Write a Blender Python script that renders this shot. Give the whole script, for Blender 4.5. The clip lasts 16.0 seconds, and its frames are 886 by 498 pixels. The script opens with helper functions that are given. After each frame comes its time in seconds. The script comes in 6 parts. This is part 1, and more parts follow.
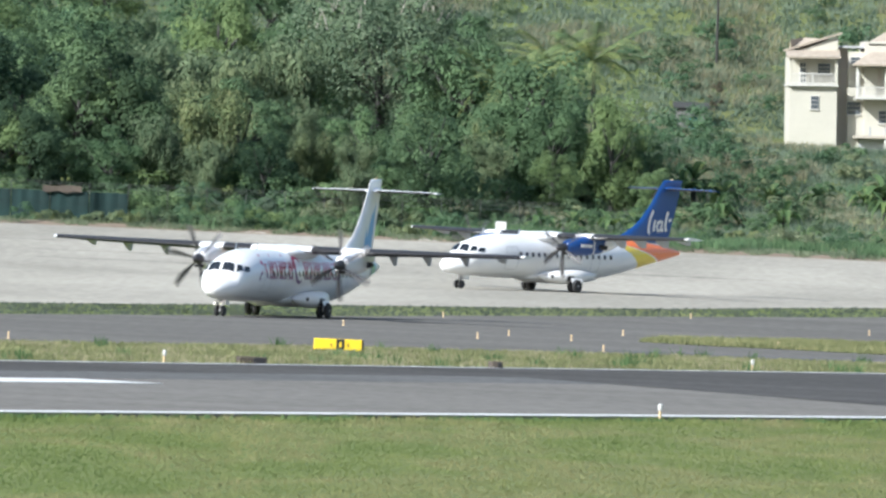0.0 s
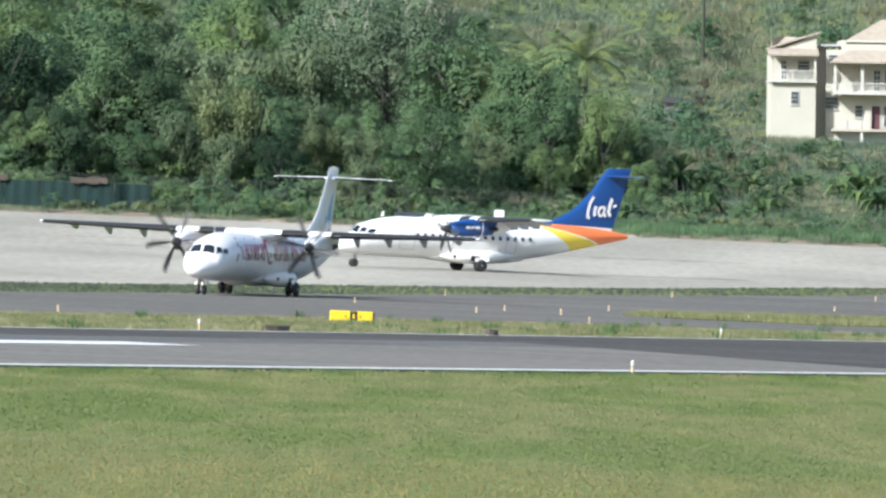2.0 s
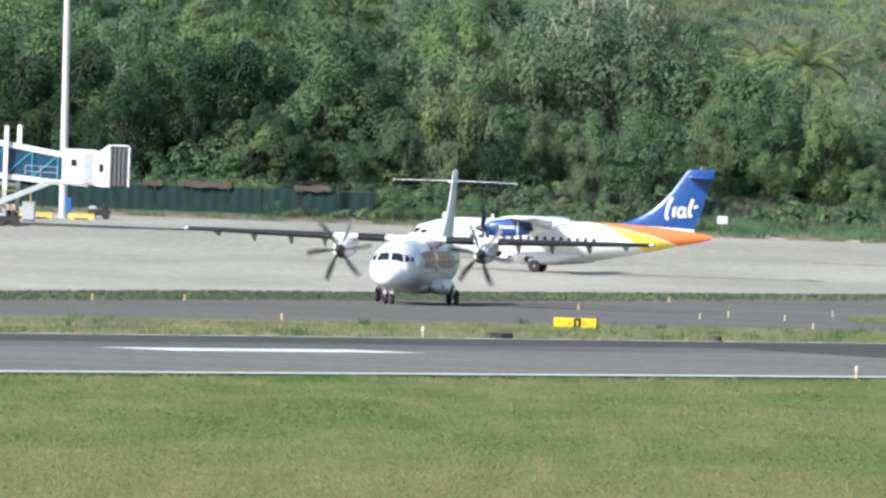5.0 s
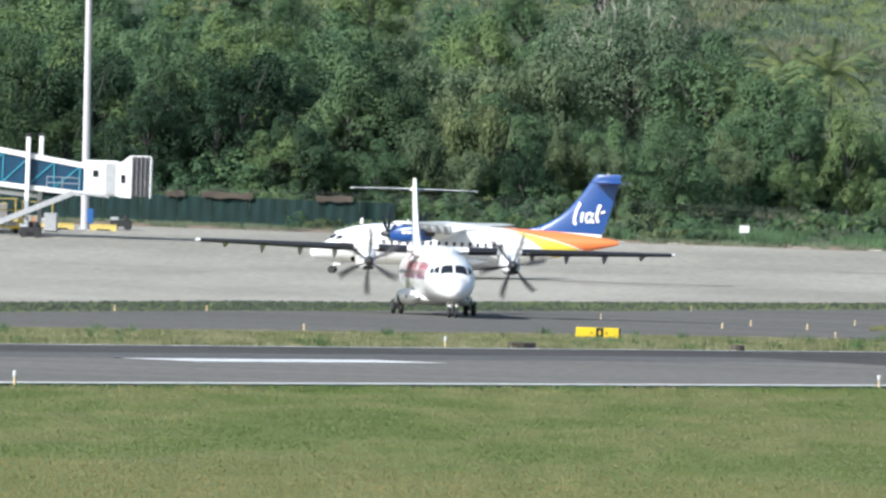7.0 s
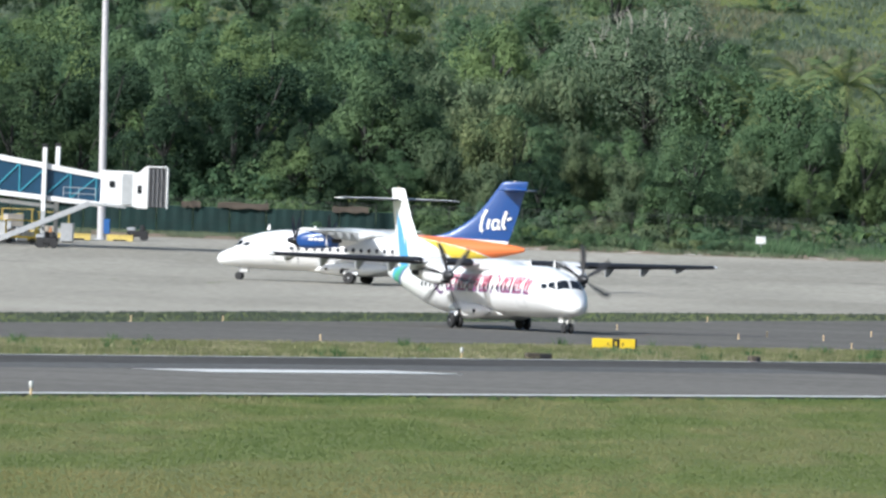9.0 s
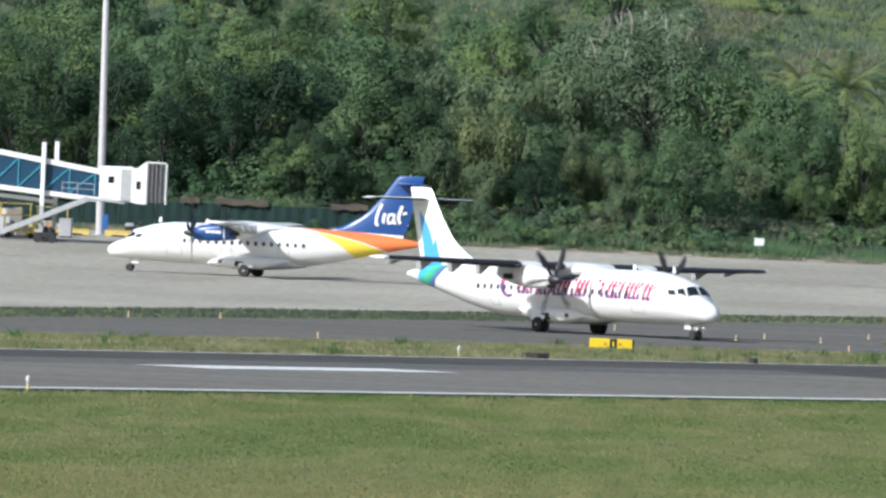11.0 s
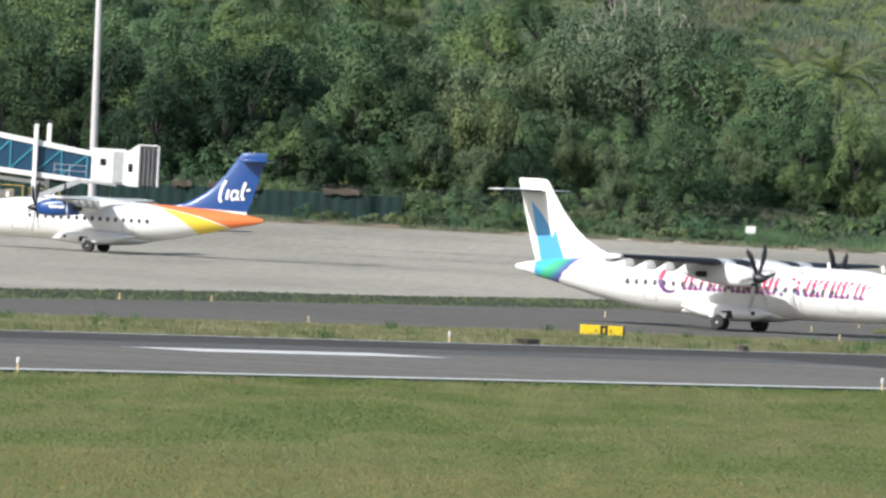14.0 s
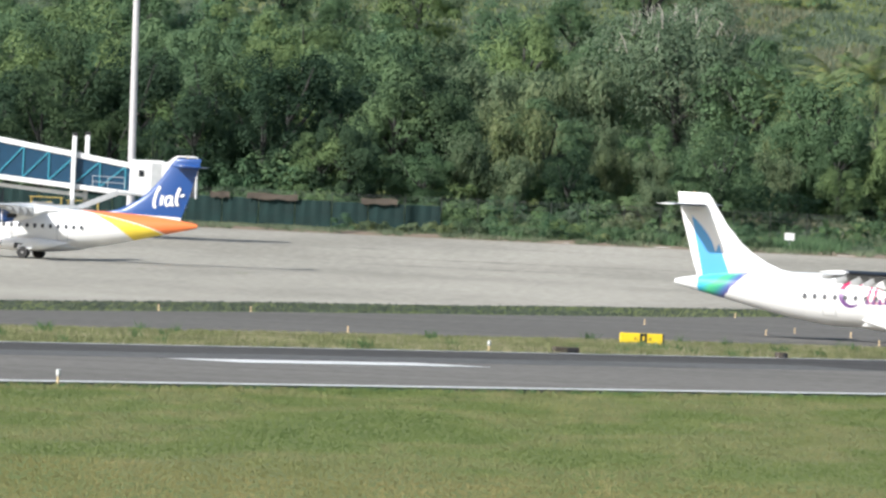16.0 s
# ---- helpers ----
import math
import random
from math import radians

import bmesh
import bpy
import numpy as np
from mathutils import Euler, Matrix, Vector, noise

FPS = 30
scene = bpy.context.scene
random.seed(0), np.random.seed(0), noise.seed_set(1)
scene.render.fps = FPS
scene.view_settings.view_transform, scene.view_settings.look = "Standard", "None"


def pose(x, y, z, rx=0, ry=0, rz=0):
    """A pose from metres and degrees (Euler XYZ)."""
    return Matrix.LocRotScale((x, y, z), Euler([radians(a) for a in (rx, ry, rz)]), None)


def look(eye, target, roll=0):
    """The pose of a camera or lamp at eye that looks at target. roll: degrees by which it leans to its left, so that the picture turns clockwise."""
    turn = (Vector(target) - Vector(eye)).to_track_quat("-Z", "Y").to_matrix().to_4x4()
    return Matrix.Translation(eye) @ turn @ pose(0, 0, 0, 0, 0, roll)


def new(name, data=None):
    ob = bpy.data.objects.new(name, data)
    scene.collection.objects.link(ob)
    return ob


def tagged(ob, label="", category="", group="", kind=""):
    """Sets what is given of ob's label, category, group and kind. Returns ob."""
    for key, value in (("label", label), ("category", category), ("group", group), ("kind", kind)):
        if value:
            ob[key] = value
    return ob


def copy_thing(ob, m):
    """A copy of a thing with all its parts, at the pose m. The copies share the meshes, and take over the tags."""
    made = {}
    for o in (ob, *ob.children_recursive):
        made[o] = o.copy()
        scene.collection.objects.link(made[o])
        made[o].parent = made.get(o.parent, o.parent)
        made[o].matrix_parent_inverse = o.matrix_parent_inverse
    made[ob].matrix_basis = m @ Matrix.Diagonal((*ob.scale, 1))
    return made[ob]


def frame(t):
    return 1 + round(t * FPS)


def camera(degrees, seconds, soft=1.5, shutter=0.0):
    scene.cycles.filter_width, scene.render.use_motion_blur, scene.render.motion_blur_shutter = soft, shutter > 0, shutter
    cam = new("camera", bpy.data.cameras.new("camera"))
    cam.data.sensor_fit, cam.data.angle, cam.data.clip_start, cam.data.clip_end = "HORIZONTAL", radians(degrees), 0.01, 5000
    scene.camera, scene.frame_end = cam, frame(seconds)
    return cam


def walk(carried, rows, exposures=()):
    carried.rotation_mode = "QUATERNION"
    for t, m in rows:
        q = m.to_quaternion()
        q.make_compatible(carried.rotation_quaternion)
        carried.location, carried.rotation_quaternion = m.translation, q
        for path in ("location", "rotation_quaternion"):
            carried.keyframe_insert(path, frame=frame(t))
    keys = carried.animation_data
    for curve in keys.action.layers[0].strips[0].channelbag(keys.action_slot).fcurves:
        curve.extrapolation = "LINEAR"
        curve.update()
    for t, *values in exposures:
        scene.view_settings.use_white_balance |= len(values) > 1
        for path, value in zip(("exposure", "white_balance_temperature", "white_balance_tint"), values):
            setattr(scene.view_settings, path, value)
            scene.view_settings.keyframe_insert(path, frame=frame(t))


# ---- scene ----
cam = camera(4.4535, 16.0, soft=2.6, shutter=0.4)
# seconds, eye x y z, yaw, pitch, roll in degrees
PATH = [
    (0, 1.342, 61.00, 7.700, 1.3064, -0.3370, 2.542),
    (0.1, 1.255, 57.06, 7.710, 1.3039, -0.3449, 2.539),
    (0.2, 1.169, 53.12, 7.720, 1.3013, -0.3528, 2.536),
    (0.3, 1.082, 49.18, 7.730, 1.2988, -0.3608, 2.534),
    (0.4, 0.995, 45.24, 7.740, 1.2962, -0.3687, 2.531),
    (0.5, 0.909, 41.30, 7.750, 1.2937, -0.3766, 2.528),
    (0.6, 0.822, 37.36, 7.680, 1.2938, -0.3692, 2.467),
    (0.7, 0.735, 33.42, 7.610, 1.2939, -0.3619, 2.405),
    (0.8, 0.649, 29.48, 7.540, 1.2941, -0.3545, 2.344),
    (0.9, 0.562, 25.54, 7.470, 1.2942, -0.3472, 2.283),
    (1, 0.475, 21.60, 7.400, 1.2943, -0.3398, 2.221),
    (1.1, 0.389, 17.68, 7.402, 1.2931, -0.3414, 2.223),
    (1.2, 0.303, 13.76, 7.404, 1.2918, -0.3429, 2.224),
    (1.3, 0.216, 9.84, 7.406, 1.2906, -0.3445, 2.225),
    (1.4, 0.130, 5.92, 7.408, 1.2893, -0.3460, 2.227),
    (1.5, 0.044, 2.00, 7.410, 1.2881, -0.3476, 2.228),
    (1.6, 0.00, 0.00, 7.41, 1.2896, -0.3510, 2.260),
    (2, 0.00, 0.00, 7.41, 1.2958, -0.3640, 2.385),
    (2.5, 0.00, 0.00, 7.41, 1.2908, -0.3705, 2.221),
    (3, 0.00, 0.00, 7.41, 1.2702, -0.3725, 2.291),
    (3.2, 0.00, 0.00, 7.41, 1.1000, -0.3797, 2.322),
    (3.5, 0.00, 0.00, 7.41, 0.8022, -0.3904, 2.369),
    (3.7, 0.00, 0.00, 7.41, 0.5000, -0.3930, 2.362),
    (4, 0.00, 0.00, 7.41, 0.3882, -0.3968, 2.352),
    (4.5, 0.00, 0.00, 7.41, 0.2787, -0.3856, 2.238),
    (7, 0.00, 0.00, 7.41, 0.0590, -0.3263, 1.956),
    (7.5, 0.00, 0.00, 7.41, 0.0323, -0.3060, 2.019),
    (8, 0.00, 0.00, 7.41, 0.0152, -0.2939, 2.000),
    (8.5, 0.00, 0.00, 7.41, -0.0044, -0.2837, 1.971),
    (9, 0.00, 0.00, 7.41, -0.0251, -0.2749, 2.006),
    (11.5, 0.00, 0.00, 7.41, -0.0081, -0.2875, 2.622),
    (12, 0.00, 0.00, 7.41, -0.0015, -0.3056, 2.655),
    (12.5, 0.00, 0.00, 7.41, 0.0049, -0.3237, 2.788),
    (13, 0.00, 0.00, 7.41, 0.0166, -0.3287, 2.731),
    (13.5, 0.00, 0.00, 7.41, 0.0247, -0.3445, 2.856),
    (14, 0.00, 0.00, 7.41, 0.0309, -0.3541, 3.049),
    (14.5, 0.00, 0.00, 7.41, 0.0030, -0.3633, 3.018),
    (15, 0.00, 0.00, 7.41, -0.0480, -0.3594, 2.854),
    (15.5, 0.00, 0.00, 7.41, -0.1140, -0.3400, 2.696),
    (16, 0.00, 0.00, 7.41, -0.1665, -0.3172, 2.631),
]


# seconds, stops, kelvin, tint
EXPOSURES = [(0, 0.71, 5900, 9), (3.5, 0.70, 5900, 9), (7, 0.47, 5900, 9), (9, 0.28, 5900, 9), (12.5, 0.22, 5980, 9), (14, 0.26, 6180, 10), (16, 0.46, 6180, 10)]


def aim(x, y, z, yaw, pitch, roll):
    a, b = radians(yaw), radians(pitch)
    way = Vector((math.sin(a) * math.cos(b), math.cos(a) * math.cos(b), math.sin(b)))
    return look((x, y, z), Vector((x, y, z)) + way * 100, roll)


walk(cam, [(r[0], aim(*r[1:])) for r in PATH], EXPOSURES)

# ---------------------------------------------------------------- light
SUN_FROM = Vector((-0.76, -0.65, 0.0)).normalized()
SUN_ELEV = radians(33)
world = bpy.data.worlds.new("sky")
scene.world = world
world.use_nodes = True
wn = world.node_tree
sky = wn.nodes.new("ShaderNodeTexSky")
sky.sky_type = "NISHITA"
sky.sun_disc = False
sky.sun_elevation = SUN_ELEV
sky.sun_rotation = math.atan2(SUN_FROM.x, SUN_FROM.y)
sky.air_density, sky.dust_density = 1.2, 2.0
wn.nodes["Background"].inputs[1].default_value = 0.105
wn.links.new(sky.outputs[0], wn.nodes["Background"].inputs[0])
sun_data = bpy.data.lights.new("sun", "SUN")
sun_data.energy, sun_data.angle, sun_data.color = 5.0, radians(0.6), (1.0, 0.96, 0.88)
sun = new("sun", sun_data)
to_sun = SUN_FROM * math.cos(SUN_ELEV) + Vector((0, 0, math.sin(SUN_ELEV)))
sun.matrix_world = look(tuple(to_sun * 300), (0, 0, 0))


# ---------------------------------------------------------------- materials
def nodes_of(name):
    m = bpy.data.materials.new(name)
    m.use_nodes = True
    return m, m.node_tree, m.node_tree.nodes["Principled BSDF"]


def noise_at(nt, scale, detail=4.0, stretch=(1, 1, 1), turn=0.0, space="Object"):
    co = nt.nodes.new("ShaderNodeTexCoord")
    mp = nt.nodes.new("ShaderNodeMapping")
    mp.inputs["Scale"].default_value = stretch
    mp.inputs["Rotation"].default_value = (0, 0, turn)
    n = nt.nodes.new("ShaderNodeTexNoise")
    n.inputs["Scale"].default_value, n.inputs["Detail"].default_value = scale, detail
    nt.links.new(co.outputs[space], mp.inputs[0])
    nt.links.new(mp.outputs[0], n.inputs["Vector"])
    return n.outputs["Fac"]


def ramp(nt, fac, stops):
    r = nt.nodes.new("ShaderNodeValToRGB")
    while len(r.color_ramp.elements) < len(stops):
        r.color_ramp.elements.new(0.5)
    for e, (p, c) in zip(r.color_ramp.elements, stops):
        e.position, e.color = p, (*c, 1)
    nt.links.new(fac, r.inputs[0])
    return r.outputs[0]


def mixed(nt, fac, a, b, how="MIX"):
    m = nt.nodes.new("ShaderNodeMix")
    m.data_type, m.blend_type = "RGBA", how
    for sock, val in ((m.inputs[0], fac), (m.inputs[6], a), (m.inputs[7], b)):
        if isinstance(val, (int, float)):
            sock.default_value = val
        elif isinstance(val, tuple):
            sock.default_value = (*val, 1)
        else:
            nt.links.new(val, sock)
    return m.outputs[2]


def math_node(nt, op, a, b):
    m = nt.nodes.new("ShaderNodeMath")
    m.operation = op
    for sock, val in zip(m.inputs, (a, b)):
        if isinstance(val, (int, float)):
            sock.default_value = val
        else:
            nt.links.new(val, sock)
    return m.outputs[0]


def add_bump(nt, bsdf, fac, strength, distance):
    b = nt.nodes.new("ShaderNodeBump")
    b.inputs["Strength"].default_value, b.inputs["Distance"].default_value = strength, distance
    nt.links.new(fac, b.inputs["Height"])
    nt.links.new(b.outputs[0], bsdf.inputs["Normal"])


def plain(name, colour, rough=0.5, metal=0.0, vary=0.12, scale=3.0, coat=0.0):
    """Paint, metal or plaster with faint dirt at two scales."""
    m, nt, b = nodes_of(name)
    n1, n2 = noise_at(nt, scale, 5), noise_at(nt, scale * 9, 3)
    dark = tuple(c * (1 - 2 * vary) for c in colour)
    col = ramp(nt, n1, [(0.3, dark), (0.62, colour)])
    col = mixed(nt, 0.25, col, ramp(nt, n2, [(0.35, dark), (0.6, colour)]))
    nt.links.new(col, b.inputs["Base Color"])
    b.inputs["Roughness"].default_value, b.inputs["Metallic"].default_value = rough, metal
    b.inputs["Coat Weight"].default_value = coat
    add_bump(nt, b, n2, 0.08, 0.01)
    return m


def leaf_mat(name, dark, light, dry=None):
    """Foliage: each leaf has its own green, clumps vary, light comes through."""
    dark, light, dry = (tuple(v * k for v, k in zip(c, (1.26, 1.28, 1.52))) if c else None for c in (dark, light, dry))
    m, nt, b = nodes_of(name)
    geo = nt.nodes.new("ShaderNodeNewGeometry")
    info = nt.nodes.new("ShaderNodeObjectInfo")
    col = ramp(nt, geo.outputs["Random Per Island"], [(0.1, dark), (0.75, light), (0.97, dry or light)])
    big = ramp(nt, noise_at(nt, 0.28, 3), [(0.35, tuple(c * 0.75 for c in dark)), (0.65, light)])
    col = mixed(nt, 0.66, col, big)
    tint = ramp(nt, info.outputs["Random"], [(0.0, (0.74, 0.80, 0.74)), (0.5, (1.05, 1.05, 1.0)), (1.0, (1.45, 1.28, 0.95))])
    col = mixed(nt, 1.0, col, tint, "MULTIPLY")
    nt.links.new(col, b.inputs["Base Color"])
    b.inputs["Roughness"].default_value = 0.7
    b.inputs["Specular IOR Level"].default_value = 0.15
    tl = nt.nodes.new("ShaderNodeBsdfTranslucent")
    nt.links.new(col, tl.inputs[0])
    mx = nt.nodes.new("ShaderNodeMixShader")
    mx.inputs[0].default_value = 0.46
    nt.links.new(b.outputs[0], mx.inputs[1])
    nt.links.new(tl.outputs[0], mx.inputs[2])
    nt.links.new(mx.outputs[0], nt.nodes["Material Output"].inputs[0])
    return m


RUN = radians(60)  # the runway's heading against the x axis


def pavement_mat(name, stops, streak, seed_scale=0.02):
    m, nt, b = nodes_of(name)
    wide = noise_at(nt, seed_scale, 4, (1, streak, 1), -RUN)
    fine = noise_at(nt, 1.6, 6, (1, 0.3, 1), -RUN)
    grit = noise_at(nt, 30, 3)
    col = ramp(nt, wide, stops)
    shade = ramp(nt, fine, [(0.3, (0.82, 0.82, 0.82)), (0.7, (1.08, 1.08, 1.08))])
    col = mixed(nt, 1.0, col, shade, "MULTIPLY")
    col = mixed(nt, 0.35, col, mixed(nt, 1.0, col, ramp(nt, grit, [(0.3, (0.75, 0.75, 0.75)), (0.7, (1.2, 1.2, 1.2))]), "MULTIPLY"))
    nt.links.new(col, b.inputs["Base Color"])
    b.inputs["Roughness"].default_value = 0.9
    b.inputs["Specular IOR Level"].default_value = 0.05
    add_bump(nt, b, grit, 0.3, 0.02)
    return m


M_RUNWAY = pavement_mat("runway_asphalt", [(0.3, (0.150, 0.143, 0.130)), (0.7, (0.196, 0.187, 0.171))], 6)
M_RUBBER = pavement_mat("rubbered_asphalt", [(0.3, (0.064, 0.062, 0.060)), (0.7, (0.098, 0.095, 0.092))], 6)
M_WORN = pavement_mat("worn_asphalt", [(0.3, (0.105, 0.105, 0.104)), (0.7, (0.145, 0.144, 0.142))], 6)
M_TAXI = pavement_mat("taxiway_asphalt", [(0.3, (0.122, 0.117, 0.107)), (0.7, (0.162, 0.155, 0.143))], 4)
M_APRON = pavement_mat("apron_concrete", [(0.36, (0.300, 0.284, 0.242)), (0.48, (0.342, 0.323, 0.276)), (0.62, (0.388, 0.366, 0.314))], 0.35, 0.05)
M_STAIN = pavement_mat("stained_concrete", [(0.34, (0.205, 0.192, 0.165)), (0.5, (0.255, 0.24, 0.207)), (0.66, (0.32, 0.30, 0.258))], 0.5, 0.05)
M_MARK = plain("road_paint", (0.72, 0.72, 0.70), 0.7, 0, 0.2, 0.7)


def ground_mat():
    m, nt, b = nodes_of("airfield_grass")
    big = noise_at(nt, 0.045, 4, (1, 0.22, 1), -0.2)
    mid_ = noise_at(nt, 0.5, 5, (1, 0.3, 1))
    fine = noise_at(nt, 7.0, 5)
    col = ramp(nt, big, [(0.30, (0.120, 0.165, 0.045)), (0.48, (0.145, 0.178, 0.072)), (0.62, (0.185, 0.188, 0.098)), (0.75, (0.160, 0.190, 0.062))])
    col = mixed(nt, 0.4, col, ramp(nt, mid_, [(0.3, (0.070, 0.105, 0.026)), (0.7, (0.165, 0.185, 0.062))]))
    col = mixed(nt, 0.35, col, ramp(nt, fine, [(0.3, (0.09, 0.12, 0.04)), (0.7, (0.19, 0.21, 0.08))]))
    nt.links.new(col, b.inputs["Base Color"])
    b.inputs["Roughness"].default_value = 0.95
    b.inputs["Specular IOR Level"].default_value = 0.1
    add_bump(nt, b, fine, 0.8, 0.12)
    return m


M_GROUND = ground_mat()
M_VERGE = leaf_mat("verge_blade", (0.105, 0.130, 0.062), (0.205, 0.218, 0.112), (0.36, 0.325, 0.21))
M_LEAF_DARK = leaf_mat("leaf_dark", (0.060, 0.106, 0.052), (0.148, 0.218, 0.098))
# leaf green darkened to put the wood's inner shade into the colour
M_LEAF_SHADED = leaf_mat("leaf_shaded_green", (0.022, 0.044, 0.024), (0.060, 0.100, 0.050))
M_STRIP = leaf_mat("strip_blade", (0.070, 0.084, 0.064), (0.110, 0.126, 0.090), (0.15, 0.155, 0.115))
M_LEAF_MID = leaf_mat("leaf_mid", (0.056, 0.106, 0.054), (0.126, 0.206, 0.098), (0.2, 0.24, 0.13))
M_LEAF_OLIVE = leaf_mat("leaf_olive", (0.084, 0.124, 0.064), (0.170, 0.218, 0.108), (0.26, 0.27, 0.15))
M_LEAF_GREY = leaf_mat("leaf_grey_green", (0.052, 0.090, 0.056), (0.140, 0.198, 0.118), (0.26, 0.31, 0.22))
M_LEAF_PALM = leaf_mat("palm_frond", (0.09, 0.14, 0.06), (0.20, 0.25, 0.10), (0.46, 0.40, 0.16))
M_LEAF_BANANA = leaf_mat("banana_leaf", (0.075, 0.13, 0.05), (0.15, 0.225, 0.085), (0.26, 0.3, 0.12))
M_PLANTAIN = leaf_mat("plantain_leaf", (0.045, 0.088, 0.040), (0.098, 0.155, 0.068), (0.20, 0.23, 0.10))
M_WITHERED = leaf_mat("withered_leaf", (0.085, 0.072, 0.045), (0.16, 0.135, 0.085), (0.22, 0.19, 0.12))
M_STRAW = leaf_mat("dry_straw_blade", (0.20, 0.185, 0.10), (0.33, 0.30, 0.175), (0.42, 0.37, 0.24))
M_HILLGRASS = leaf_mat("hill_grass", (0.090, 0.132, 0.080), (0.172, 0.212, 0.132), (0.29, 0.29, 0.20))


def blade_mat(name):
    """Mown grass: green and straw patches metres across, each blade a little different."""
    m, nt, b = nodes_of(name)
    geo = nt.nodes.new("ShaderNodeNewGeometry")
    big = ramp(nt, noise_at(nt, 0.11, 4, (1, 0.22, 1)), [(0.40, (0.142, 0.186, 0.064)), (0.46, (0.180, 0.218, 0.082)), (0.52, (0.243, 0.238, 0.120)), (0.57, (0.225, 0.236, 0.105)), (0.63, (0.156, 0.196, 0.070))])
    co = nt.nodes.new("ShaderNodeTexCoord")
    sp = nt.nodes.new("ShaderNodeSeparateXYZ")
    nt.links.new(co.outputs["Object"], sp.inputs[0])
    row = math_node(nt, "ADD", sp.outputs[1], math_node(nt, "MULTIPLY", noise_at(nt, 0.12, 3), 40.0))
    far_off = math_node(nt, "DIVIDE", math_node(nt, "SUBTRACT", 321.0, row), 14.0)
    clamp = nt.nodes.new("ShaderNodeClamp")
    nt.links.new(far_off, clamp.inputs[0])
    big = mixed(nt, math_node(nt, "MULTIPLY", clamp.outputs[0], 0.75), big, (0.272, 0.240, 0.108))
    mid_ = ramp(nt, noise_at(nt, 0.7, 4, (1, 0.07, 1)), [(0.32, (0.82, 0.87, 0.82)), (0.68, (1.13, 1.09, 1.08))])
    one = ramp(nt, geo.outputs["Random Per Island"], [(0.0, (0.93, 0.94, 0.93)), (0.8, (1.03, 1.03, 1.02)), (1.0, (1.14, 1.10, 1.10))])
    col = mixed(nt, 1.0, mixed(nt, 1.0, big, mid_, "MULTIPLY"), one, "MULTIPLY")
    nt.links.new(col, b.inputs["Base Color"])
    b.inputs["Roughness"].default_value = 0.7
    b.inputs["Specular IOR Level"].default_value = 0.2
    tl = nt.nodes.new("ShaderNodeBsdfTranslucent")
    nt.links.new(col, tl.inputs[0])
    mx = nt.nodes.new("ShaderNodeMixShader")
    mx.inputs[0].default_value = 0.35
    nt.links.new(b.outputs[0], mx.inputs[1])
    nt.links.new(tl.outputs[0], mx.inputs[2])
    nt.links.new(mx.outputs[0], nt.nodes["Material Output"].inputs[0])
    return m


M_BLADE = blade_mat("grass_blade")
M_BARK = plain("bark", (0.046, 0.047, 0.042), 0.9, 0, 0.2, 4)
M_BARK_PALE = plain("pale_bark", (0.46, 0.43, 0.38), 0.85, 0, 0.2, 4)
M_SOIL = plain("dry_soil", (0.22, 0.17, 0.12), 0.95, 0, 0.15, 0.4)
M_WHITE = plain("white_paint", (0.77, 0.77, 0.77), 0.35, 0, 0.03, 0.6, 0.3)
M_GREY = plain("grey_paint", (0.42, 0.43, 0.44), 0.5, 0, 0.08)
M_MAST = plain("mast_paint", (0.52, 0.505, 0.52), 0.45, 0.1, 0.06)
M_RUST = plain("faded_brown_cloth", (0.095, 0.078, 0.062), 0.9, 0, 0.25, 0.6)
M_STEEL = plain("galvanised_steel", (0.50, 0.51, 0.53), 0.5, 0.4, 0.1)
M_DARK = plain("dark_rubber", (0.025, 0.025, 0.027), 0.75, 0, 0.15)
M_BOOT = plain("deicing_boot", (0.022, 0.022, 0.025), 0.45, 0, 0.1)
M_BLADE_PROP = plain("propeller_blade", (0.035, 0.035, 0.038), 0.4, 0, 0.1)
M_GLASS = plain("tinted_glass", (0.018, 0.022, 0.028), 0.12, 0, 0.1)
M_CABIN = plain("cabin_glazing", (0.075, 0.08, 0.095), 0.15, 0, 0.1)
M_PANE = plain("house_glazing", (0.085, 0.10, 0.115), 0.12, 0, 0.1)
M_BLUE = plain("blue_paint", (0.010, 0.060, 0.235), 0.32, 0, 0.05, 0.6, 0.3)
M_PALE_YELLOW = plain("faded_yellow_plastic", (0.58, 0.44, 0.12), 0.6, 0, 0.15)
M_LILAC = plain("lilac_plastic", (0.50, 0.44, 0.55), 0.6)
M_YELLOW = plain("yellow_paint", (0.80, 0.56, 0.02), 0.5, 0, 0.06)
M_ORANGE = plain("orange_paint", (0.66, 0.50, 0.30), 0.6, 0, 0.1)
M_CONE = plain("faded_orange_plastic", (0.50, 0.22, 0.08), 0.7, 0, 0.12)
M_BLACK = plain("black_paint", (0.02, 0.02, 0.02), 0.5)
M_TEAL = plain("teal_cladding", (0.007, 0.050, 0.105), 0.45, 0, 0.08)
M_BOX_BLUE = plain("blue_cabinet_paint", (0.03, 0.12, 0.36), 0.5)
M_TEAL_TRIM = plain("teal_steel", (0.045, 0.26, 0.36), 0.45, 0, 0.08)
M_BELLOWS = plain("grey_bellows", (0.17, 0.17, 0.18), 0.8, 0, 0.15)
M_SCREEN = plain("green_screen", (0.008, 0.033, 0.031), 0.9, 0, 0.3, 0.5)
M_WIRE = plain("weathered_wire", (0.12, 0.13, 0.12), 0.7, 0.2)
M_DULL = plain("weathered_board", (0.17, 0.17, 0.165), 0.85)
